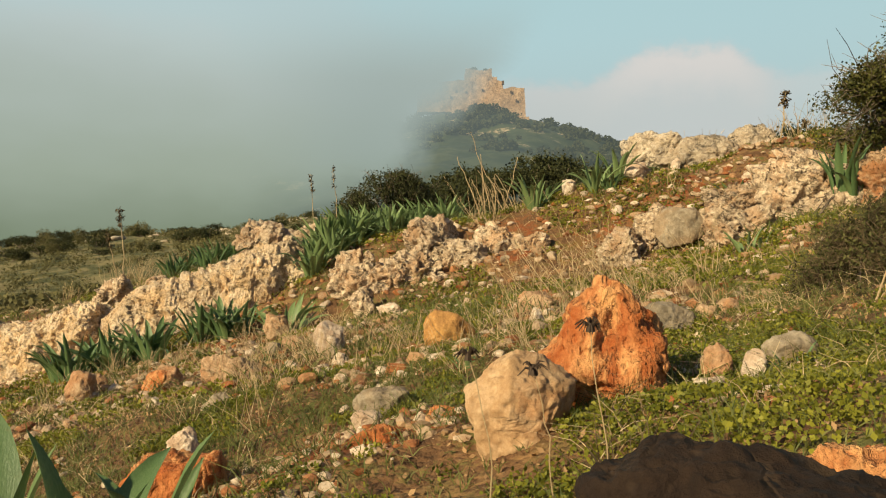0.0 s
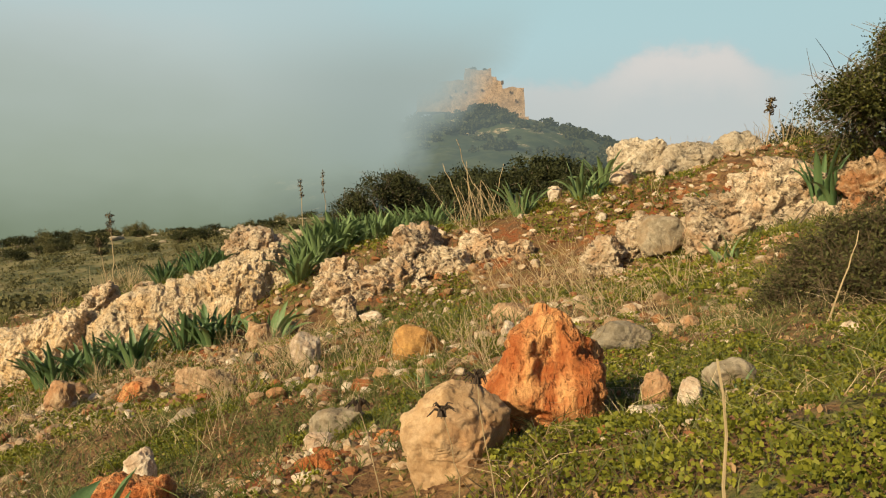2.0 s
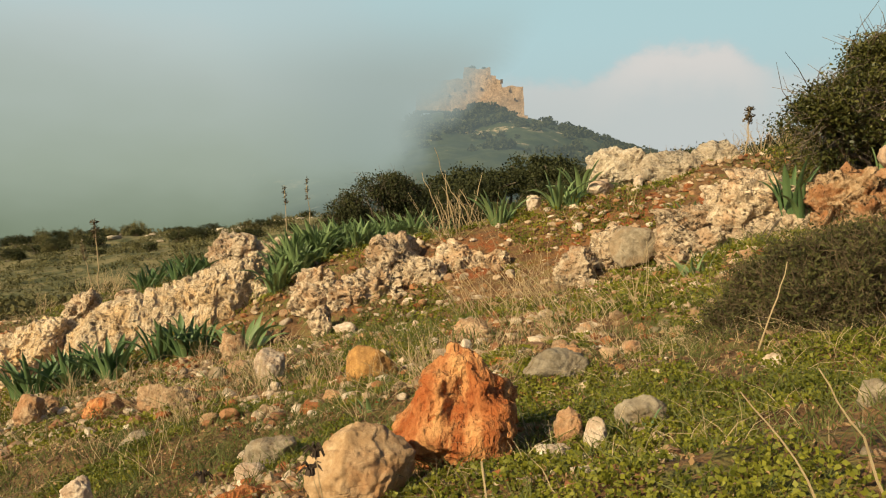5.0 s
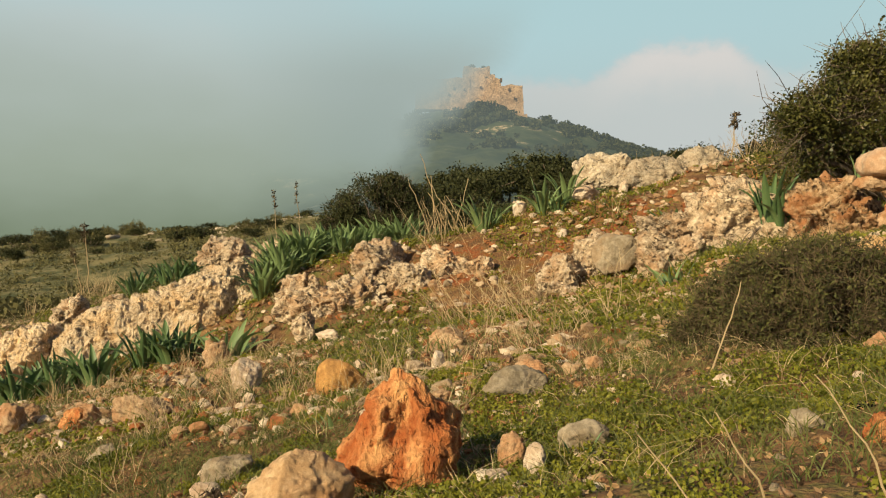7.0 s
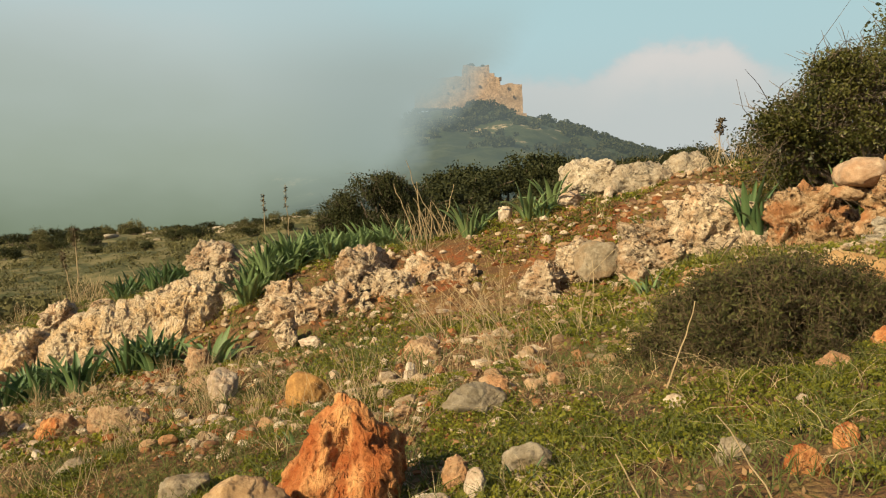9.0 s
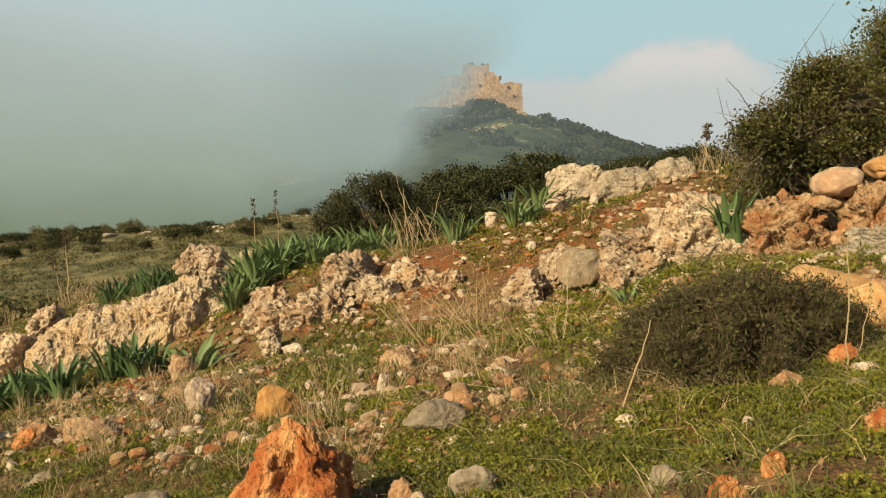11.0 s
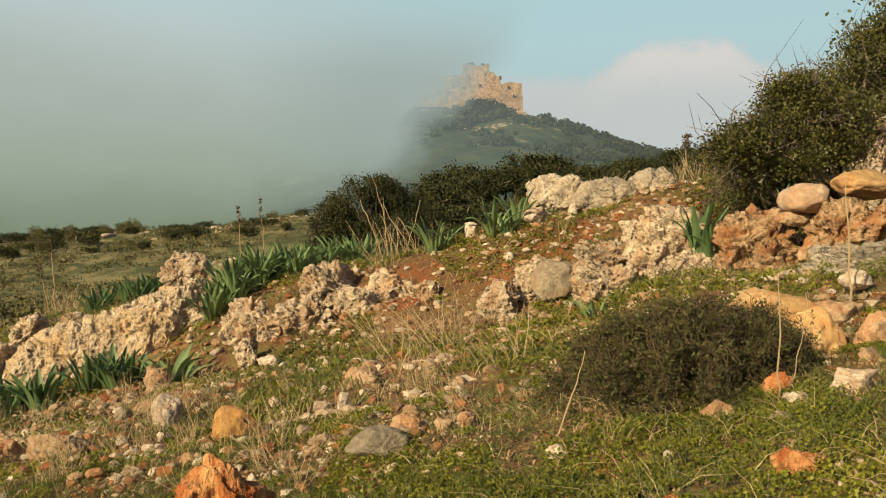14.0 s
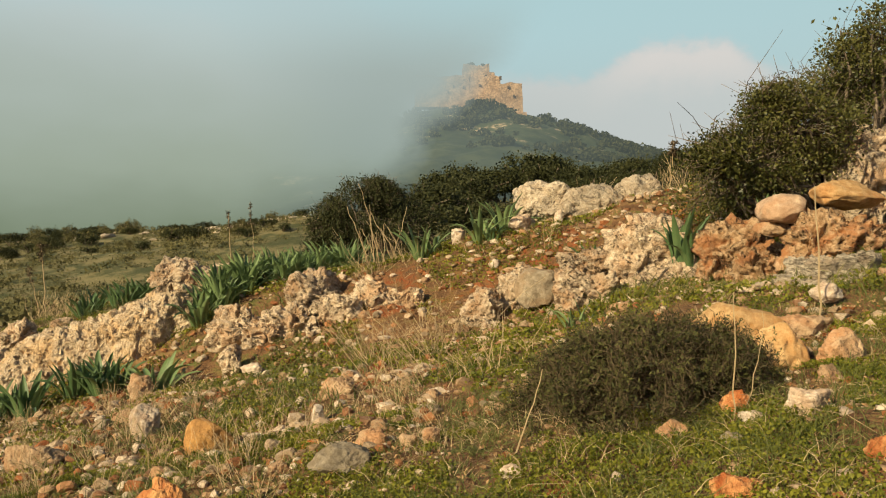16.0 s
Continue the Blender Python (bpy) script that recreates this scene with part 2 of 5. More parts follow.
def cells(p, seed=0):
    """Distance to the nearest of scattered points, one a unit cell."""
    p = np.asarray(p, float) + 1000.0
    i = np.floor(p - 0.5).astype(np.int64)
    best = np.full(len(p), 9.0)
    for a in (0, 1):
        for b in (0, 1):
            for c in (0, 1):
                q = i + np.array((a, b, c))
                d = 0
                for ax in range(3):
                    d = d + (q[:, ax] + 0.15 + 0.7 * hash3(q[:, 0], q[:, 1], q[:, 2], seed + 7 * ax) - p[:, ax]) ** 2
                best = np.minimum(best, d)
    return np.sqrt(best)


def chunks(p, seed=0):
    """A random level for each scattered cell: broken, blocky steps."""
    p = np.asarray(p, float) + 1000.0
    i = np.floor(p - 0.5).astype(np.int64)
    best, val = np.full(len(p), 9.0), np.zeros(len(p))
    for a in (0, 1):
        for b in (0, 1):
            for c in (0, 1):
                q = i + np.array((a, b, c))
                d = 0
                for ax in range(3):
                    d = d + (q[:, ax] + 0.15 + 0.7 * hash3(q[:, 0], q[:, 1], q[:, 2], seed + 7 * ax) - p[:, ax]) ** 2
                near = d < best
                val = np.where(near, hash3(q[:, 0], q[:, 1], q[:, 2], seed + 40), val)
                best = np.where(near, d, best)
    return val * 2 - 1


class Build:
    """Gathers faces of one size into one mesh."""

    def __init__(self):
        self.v, self.f, self.n = [], [], 0

    def add(self, verts, faces):
        self.v.append(np.asarray(verts, float))
        self.f.append(np.asarray(faces, np.int64) + self.n)
        self.n += len(verts)

    def mesh(self, name, material, smooth=False):
        return mesh_of(name, np.concatenate(self.v), np.concatenate(self.f), material, smooth)


def mesh_of(name, verts, faces, material, smooth=False):
    me = bpy.data.meshes.new(name)
    n, k = faces.shape
    me.vertices.add(len(verts))
    me.vertices.foreach_set("co", verts.astype(np.float32).ravel())
    me.loops.add(n * k)
    me.loops.foreach_set("vertex_index", faces.astype(np.int32).ravel())
    me.polygons.add(n)
    me.polygons.foreach_set("loop_start", np.arange(0, n * k, k, dtype=np.int32))
    me.polygons.foreach_set("loop_total", np.full(n, k, np.int32))
    me.update(calc_edges=True)
    me.validate()
    me.polygons.foreach_set("use_smooth", np.full(n, smooth))
    if material:
        me.materials.append(material)
    return me


def part(name, me, parent, label="", at=None):
    ob = new(name, me)
    ob.parent = parent
    if at is not None:
        ob.matrix_basis = at
    return tagged(ob, label)


def thing(name, x, y, z, label, category, group="", data=None):
    ob = new(name, data)
    ob.location = (x, y, z)
    return tagged(ob, label, category, group)


rng = np.random.default_rng(7)


def unit(n):
    v = rng.normal(size=(n, 3))
    return v / np.linalg.norm(v, axis=1)[:, None]


def tube(path, r0, r1, sides=4):
    path = np.asarray(path, float)
    n = len(path)
    t = np.gradient(path, axis=0)
    t /= np.linalg.norm(t, axis=1)[:, None] + 1e-9
    ref = np.where(np.abs(t[:, 2:3]) > 0.9, np.array([[1.0, 0, 0]]), np.array([[0, 0, 1.0]]))
    a = np.cross(t, ref)
    a /= np.linalg.norm(a, axis=1)[:, None] + 1e-9
    b = np.cross(t, a)
    r = np.linspace(r0, r1, n)[:, None]
    ang = np.arange(sides) * 2 * np.pi / sides
    v = np.concatenate([path + r * (np.cos(q) * a + np.sin(q) * b) for q in ang]).reshape(sides, n, 3).transpose(1, 0, 2).reshape(-1, 3)
    f = [(i * sides + s, i * sides + (s + 1) % sides, (i + 1) * sides + (s + 1) % sides, (i + 1) * sides + s) for i in range(n - 1) for s in range(sides)]
    return v, np.array(f)


def bent(a, b, sag=0.1, n=5):
    """A slightly crooked line from a to b."""
    a, b = np.asarray(a, float), np.asarray(b, float)
    d = np.linalg.norm(b - a)
    s = np.linspace(0, 1, n)[:, None]
    off = rng.normal(size=3) * sag * d
    off2 = rng.normal(size=(n, 3)) * sag * d * 0.25
    off2[0] = 0
    return a + (b - a) * s + off * np.sin(s * np.pi) + off2 * (s > 0)


def leaves(centres, size, slim=0.45, spread=0.35, up=0.0):
    """Small pointed leaves, one folded quad each, turned at random."""
    n = len(centres)
    a = unit(n)
    a[:, 2] += up
    a /= np.linalg.norm(a, axis=1)[:, None]
    b = np.cross(a, unit(n))
    b /= np.linalg.norm(b, axis=1)[:, None] + 1e-9
    s = size * (1 + spread * rng.uniform(-1, 1, n))[:, None]
    c = np.asarray(centres)
    w = s * slim * 0.5
    v = np.stack([c - a * s * 0.5, c + b * w, c + a * s * 0.5, c - b * w], 1).reshape(-1, 3)
    return v, np.arange(n * 4).reshape(-1, 4)


# ---------------------------------------------------------------- the ground
def sig(u):
    return 1 / (1 + np.exp(-np.clip(u, -40, 40)))


def ground_z(x, y):
    """Height of the slope: a tilted bank, a rock step across it, and a valley with a far rise beyond."""
    x, y = np.atleast_1d(np.asarray(x, float)), np.atleast_1d(np.asarray(y, float))
    cx = np.where(np.abs(x) < 3, x, np.sign(x) * (3 + 4 * np.tanh((np.abs(x) - 3) / 4)))
    cy = np.clip(y, -3, 10)
    rise = sig((cy - 6.38 - 0.28 * np.clip(-cx - 0.4, 0, 4)) / 0.28)
    bank = sig((cx - 2.2) / 0.5) * sig((cy - 3.6) / 0.5)
    near = 0.066 + 0.258 * cx - 0.005 * cy - 0.018 * cx * cy - 0.019 * cx * cx + 0.638 * rise + 0.575 * bank + 0.024 * rise * cx
    p = np.stack([x, y, 0 * x], 1)
    near = near + 0.15 * np.exp(-((x - 1.35) / 0.5) ** 2 - ((y - 7.4) / 0.5) ** 2) - 0.17 * np.exp(-((x - 2.85) / 0.38) ** 2 - ((y - 4.72) / 0.33) ** 2) + 0.035 * fbm(p * 1.7, 4, 3) + 0.012 * fbm(p * 9, 3, 5)
    valley = -4.5 + 0.075 * np.clip(x + 40, -60, 60)
    ridge = -1.0 + 0.097 * np.clip(x + 70, -40, 130) + 0.9 * vnoise(p / 14, 8)
    s1 = np.clip((y - 10) / 45, 0, 1)
    s1 = s1 * s1 * (3 - 2 * s1)
    s2 = np.clip((y - 45) / 58, 0, 1)
    s2 = s2 * s2 * (3 - 2 * s2)
    s3 = np.clip((y - 132) / 90, 0, 1)
    s3 = s3 * s3 * (3 - 2 * s3)
    far = valley + (ridge - valley) * s2 - (ridge + 14) * s3
    knoll = 1.9 * np.exp(-((x + 2.2) / np.where(x < -2.2, 3.2, 6.0)) ** 2 - ((y - 36) / 7) ** 2)
    return near * (1 - s1) + (far + knoll) * s1 + 0.25 * s1 * fbm(p / 5, 4, 9)


def red_at(x, y):
    """How bare and red the soil is."""
    x, y = np.asarray(x, float), np.asarray(y, float)
    g = lambda a, b, sx, sy: np.exp(-((x - a) / sx) ** 2 - ((y - b) / sy) ** 2)
    p = np.stack([x.ravel(), y.ravel(), 0 * x.ravel()], 1)
    patch = np.clip(vnoise(p * 1.9, 15) + 0.6 * vnoise(p * 5.3, 16) - 0.25, 0, 1).reshape(x.shape) * np.exp(-np.clip(y - 7, 0, 9))
    return np.clip(0.7 * patch + 0.5 * g(1.35, 1.85, 0.25, 0.12) + 0.42 * g(1.25, 6.4, 0.75, 0.7) + 0.3 * g(2.1, 6.9, 0.6, 0.5) + 0.6 * g(-0.3, 4.9, 0.6, 0.25) + 0.7 * g(-0.15, 1.75, 0.3, 0.22) + 0.35 * g(0.5, 1.45, 0.25, 0.2) + 0.25 * g(0.95, 1.1, 0.3, 0.25) + 0.4 * g(-0.6, 2.0, 0.3, 0.3) + 0.35 * g(1.6, 1.5, 0.3, 0.15), 0, 1)


def one_z(x, y):
    return float(ground_z(x, y)[0])


def build_ground():
    n = 440
    u = np.linspace(-1, 1, n)
    gx = 0.9 + 2.6 * np.sinh(7.3 * u) / np.sinh(1.0) * 0.55
    w = np.linspace(0, 1, n)
    gy = 2.0 * np.sinh(-3.5 + 10.4 * w)
    X, Y = np.meshgrid(gx, gy)
    x, y = X.ravel(), Y.ravel()
    z = ground_z(x, y)
    i = (np.arange(n - 1)[:, None] * n + np.arange(n - 1)[None, :]).ravel()
    me = mesh_of("ground", np.stack([x, y, z], 1), np.stack([i, i + 1, i + n + 1, i + n], 1), SOIL, True)
    a = me.attributes.new("red", "FLOAT", "POINT")
    a.data.foreach_set("value", red_at(x, y).astype(np.float32))
    a = me.attributes.new("far", "FLOAT", "POINT")
    a.data.foreach_set("value", np.clip((y - 11) / 8, 0, 1).astype(np.float32))
    ob = new("ground", me)
    return tagged(ob, "stony hillside of red-brown soil with sparse green weeds", "ground", "", "structure")


build_ground()


# ---------------------------------------------------------------- far: sky, hill, castle, cloud
def glow_out(m, colour, alpha=None):
    nodes = m.node_tree.nodes
    em = nd(m, "Emission", {"Color": colour, "Strength": 1.0})
    out = nodes["Material Output"]
    if alpha is None:
        link(m, em.outputs[0], out.inputs[0])
    else:
        tr = nd(m, "BsdfTransparent")
        link(m, nd(m, "MixShader", {0: alpha, 1: tr.outputs[0], 2: em.outputs[0]}).outputs[0], out.inputs[0])


def arc_sheet(name, radius, half_angle, z0, z1, material):
    n = 48
    a = np.linspace(-half_angle, half_angle, n)
    lo = np.stack([radius * np.sin(a), radius * np.cos(a), np.full(n, z0)], 1)
    hi = lo.copy()
    hi[:, 2] = z1
    i = np.arange(n - 1)
    return mesh_of(name, np.concatenate([lo, hi]), np.stack([i, i + 1, i + n + 1, i + n], 1), material, True)


def sky_backdrop():
    m, _ = node_mat("sky and cloud", 1.0)
    co = nd(m, "TexCoord").outputs["Object"]
    s = nd(m, "SeparateXYZ", {0: co})
    x, z = s.outputs[0], s.outputs[2]
    t = step(m, z, 0.0, 900.0, 0, 1, False)
    col = mix(m, t, SKY_LOW, SKY_HIGH)
    wob = noise_tex(m, nd(m, "Mapping", {"Vector": co, "Scale": (0.004, 0.004, 0.008)}).outputs[0], 1.0, 6, 0.55)
    w = math_(m, "MULTIPLY", math_(m, "SUBTRACT", wob, 0.5), 260.0)
    # a long bank of white cloud with a heaped, brighter crown
    fine = noise_tex(m, nd(m, "Mapping", {"Vector": co, "Scale": (0.016, 0.016, 0.022)}).outputs[0], 1.0, 5, 0.6)
    w2 = math_(m, "MULTIPLY", math_(m, "SUBTRACT", fine, 0.5), 75.0)
    heap = math_(m, "MULTIPLY", step(m, x, 400.0, 610.0), step(m, x, 800.0, 930.0, 1.0, 0.0))
    top = math_(m, "ADD", math_(m, "MULTIPLY_ADD", heap, 88.0, 500.0), math_(m, "ADD", w2, math_(m, "MULTIPLY", w, 0.15)))
    under = math_(m, "SUBTRACT", top, z)
    bank = math_(m, "MULTIPLY", step(m, under, -22.0, 40.0), step(m, x, 60.0, 300.0, 0.35, 1.0))
    bank = math_(m, "MULTIPLY", bank, step(m, x, 860.0, 1000.0, 1.0, 0.45))
    col = mix(m, math_(m, "MULTIPLY", bank, 0.85), col, CLOUD)
    crown = math_(m, "MULTIPLY", math_(m, "MULTIPLY", step(m, under, -5.0, 45.0), step(m, under, 50.0, 190.0, 1.0, 0.0)), math_(m, "MULTIPLY_ADD", heap, 0.75, 0.2))
    col = mix(m, crown, col, CLOUD_BRIGHT)
    d2 = math_(m, "SQRT", math_(m, "ADD", math_(m, "POWER", math_(m, "DIVIDE", math_(m, "SUBTRACT", x, -960.0), 330.0), 2.0), math_(m, "POWER", math_(m, "DIVIDE", math_(m, "SUBTRACT", z, 560.0), 120.0), 2.0)))
    col = mix(m, step(m, math_(m, "ADD", d2, math_(m, "MULTIPLY", w, 0.006)), 0.2, 1.3, 0.75, 0.0), col, lin(200, 200, 198))
    col = mix(m, step(m, math_(m, "ADD", x, math_(m, "MULTIPLY", w, 1.5)), -500.0, 150.0, 0.6, 0.0), col, lin(184, 200, 201))
    glow_out(m, col)
    ob = new("sky_backdrop", arc_sheet("sky_backdrop", 2400.0, radians(62), -300.0, 2000.0, m))
    return tagged(ob, "pale blue morning sky with a white cloud bank", "sky", "", "structure")


def fog_bank():
    # emissive sheet: fog brightness and the haze over the hill are painted on it
    m, _ = node_mat("fog", 1.0)
    co = nd(m, "TexCoord").outputs["Object"]
    s = nd(m, "SeparateXYZ", {0: co})
    x, z = s.outputs[0], s.outputs[2]
    n1 = noise_tex(m, nd(m, "Mapping", {"Vector": co, "Scale": (0.016, 0.016, 0.022)}).outputs[0], 1.0, 5, 0.55, 0.5)
    n2 = noise_tex(m, nd(m, "Mapping", {"Vector": co, "Scale": (0.008, 0.008, 0.016)}).outputs[0], 1.0, 4, 0.5)
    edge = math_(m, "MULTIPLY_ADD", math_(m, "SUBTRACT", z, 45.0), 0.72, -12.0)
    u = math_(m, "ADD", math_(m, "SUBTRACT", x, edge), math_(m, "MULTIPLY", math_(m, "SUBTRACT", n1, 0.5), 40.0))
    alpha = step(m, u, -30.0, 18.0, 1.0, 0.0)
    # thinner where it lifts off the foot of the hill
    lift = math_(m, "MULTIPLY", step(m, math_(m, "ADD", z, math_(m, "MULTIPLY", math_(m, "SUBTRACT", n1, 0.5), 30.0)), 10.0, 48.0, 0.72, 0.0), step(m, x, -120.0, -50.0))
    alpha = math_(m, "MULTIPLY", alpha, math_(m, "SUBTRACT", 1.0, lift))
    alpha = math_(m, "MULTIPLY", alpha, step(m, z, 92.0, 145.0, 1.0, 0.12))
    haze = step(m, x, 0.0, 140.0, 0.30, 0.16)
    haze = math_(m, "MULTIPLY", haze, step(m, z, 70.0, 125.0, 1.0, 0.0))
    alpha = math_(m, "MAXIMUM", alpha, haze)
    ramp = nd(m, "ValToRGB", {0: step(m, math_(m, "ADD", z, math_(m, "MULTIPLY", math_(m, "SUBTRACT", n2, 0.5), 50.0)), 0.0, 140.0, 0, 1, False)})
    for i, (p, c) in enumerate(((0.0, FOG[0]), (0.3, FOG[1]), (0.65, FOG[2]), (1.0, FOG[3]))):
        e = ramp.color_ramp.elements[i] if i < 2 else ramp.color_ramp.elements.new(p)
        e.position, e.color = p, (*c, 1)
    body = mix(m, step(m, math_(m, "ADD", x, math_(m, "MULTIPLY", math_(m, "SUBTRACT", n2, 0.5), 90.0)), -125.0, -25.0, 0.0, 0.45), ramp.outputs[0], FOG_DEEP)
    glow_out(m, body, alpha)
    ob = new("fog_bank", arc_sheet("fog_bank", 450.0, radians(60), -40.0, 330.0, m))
    return tagged(ob, "grey-green bank of low cloud drifting over the hill", "fog", "", "structure")


def lin(r, g, b):
    return tuple(2 ** -EXPOSURE * ((c / 255 + 0.055) / 1.055) ** 2.4 if c > 10 else c / 255 / 12.92 for c in (r, g, b))


SKY_LOW, SKY_HIGH = lin(186, 206, 208), lin(172, 206, 210)
CLOUD, CLOUD_BRIGHT = lin(203, 205, 203), lin(217, 213, 208)
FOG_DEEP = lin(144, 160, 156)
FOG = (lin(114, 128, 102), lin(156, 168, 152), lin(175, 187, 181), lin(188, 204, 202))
sky_backdrop()
fog_bank()


def hill_mat():
    m, b = node_mat("hillside", 0.95)
    co = nd(m, "TexCoord").outputs["Object"]
    n = noise_tex(m, co, 0.03, 7, 0.7)
    n2 = noise_tex(m, co, 0.012, 4, 0.6)
    col = mix(m, step(m, n, 0.4, 0.62), (0.018, 0.030, 0.012), (0.055, 0.066, 0.026))
    col = mix(m, math_(m, "MULTIPLY", step(m, n, 0.56, 0.64), step(m, n2, 0.45, 0.6)), col, (0.46, 0.34, 0.21))
    link(m, col, b.inputs["Base Color"])
    return m


HX, HY = 36.0, 900.0


def hill_z(x, y):
    r = np.hypot((x - HX) * np.where(x > HX, 1.0, 0.85), (y - HY) * 0.95)
    z = 146 - 0.40 * np.maximum(0, r - 52)
    z = np.where(r > 175, 146 - 0.40 * 123 - 0.34 * (r - 175), z)
    p = np.stack([x, y, 0 * x], 1)
    return z + 5 * fbm(p / 40, 4, 21) * np.clip((r - 40) / 60, 0, 1)


def hill():
    n = 140
    gx, gy = np.linspace(-520, 620, n), np.linspace(460, 1250, n)
    X, Y = np.meshgrid(gx, gy)
    x, y = X.ravel(), Y.ravel()
    i = (np.arange(n - 1)[:, None] * n + np.arange(n - 1)[None, :]).ravel()
    ob = new("hill", mesh_of("hill", np.stack([x, y, hill_z(x, y)], 1), np.stack([i, i + 1, i + n + 1, i + n], 1), hill_mat(), True))
    tagged(ob, "steep scrub-covered hill with a ruined castle on top", "hill", "", "structure")
    # woods on its slopes
    B = Build()
    k = 0
    while k < 900:
        a, b = rng.uniform(-200, 330), rng.uniform(660, 900)
        d = vnoise(np.array([[a / 45, b / 45, 0.0]]), 31)[0]
        if d < -0.05 and rng.random() > 0.12:
            continue
        if abs(a - HX) < 58 and b > 850:
            continue
        k += 1
        r = rng.uniform(3.0, 6.5)
        z = float(hill_z(np.array([a]), np.array([b]))[0])
        c = unit(90) * (rng.random((90, 1)) ** 0.35) * np.array([r, r, r * 0.75]) + (a, b, z + r * 0.45)
        B.add(*leaves(c, r * 0.5, 0.8))
    tagged(new("woods", B.mesh("woods", OAK_FAR)), "dark evergreen woods on the far hillside", "woods", "", "stuff")


hill()


def castle_mat():
    m, b = node_mat("castle stone", 0.95)
    co = nd(m, "TexCoord").outputs["Object"]
    n = noise_tex(m, co, 0.12, 6, 0.7)
    f = noise_tex(m, co, 0.7, 5, 0.7)
    col = mix(m, step(m, n, 0.35, 0.65), (0.26, 0.165, 0.095), (0.47, 0.32, 0.2))
    col = mix(m, step(m, f, 0.48, 0.66, 0, 0.8), col, (0.15, 0.10, 0.06))
    link(m, col, b.inputs["Base Color"])
    link(m, nd(m, "Bump", {"Strength": 0.8, "Distance": 1.0, "Height": f}).outputs[0], b.inputs["Normal"])
    return m


def ruin_block(x0, x1, y0, y1, z0, z1, material, seed, batter=0.04, ragged=2.5):
    """A ruined wall or tower: a block with battered, weathered sides and a broken top."""
    n = 14
    faces, verts = [], []
    g = np.linspace(0, 1, n)

    def sheet(p00, p10, p01, p11):
        base = sum(len(v) for v in verts)
        U, V = np.meshgrid(g, g)
        U, V = U.ravel()[:, None], V.ravel()[:, None]
        verts.append((1 - U) * (1 - V) * np.array(p00) + U * (1 - V) * np.array(p10) + (1 - U) * V * np.array(p01) + U * V * np.array(p11))
        i = (np.arange(n - 1)[:, None] * n + np.arange(n - 1)[None, :]).ravel()
        faces.append(base + np.stack([i, i + 1, i + n + 1, i + n], 1))

    b = (z1 - z0) * batter
    lo = [(x0 - b, y0 - b, z0), (x1 + b, y0 - b, z0), (x1 + b, y1 + b, z0), (x0 - b, y1 + b, z0)]
    hi = [(x0, y0, z1), (x1, y0, z1), (x1, y1, z1), (x0, y1, z1)]
    for i in range(4):
        j = (i + 1) % 4
        sheet(lo[i], lo[j], hi[i], hi[j])
    sheet(hi[0], hi[1], hi[3], hi[2])
    v = np.concatenate(verts)
    t = np.clip((v[:, 2] - z0) / (z1 - z0), 0, 1)
    v[:, 2] += ragged * t ** 4 * fbm(v * np.array([0.12, 0.12, 0.0]), 3, seed)
    q = np.round(v, 2) * 0.11
    v = v + 0.8 * np.stack([fbm(q, 3, seed + 3), fbm(q, 3, seed + 5), 0 * t], 1)
    return mesh_of("wall", v, np.concatenate(faces), material)


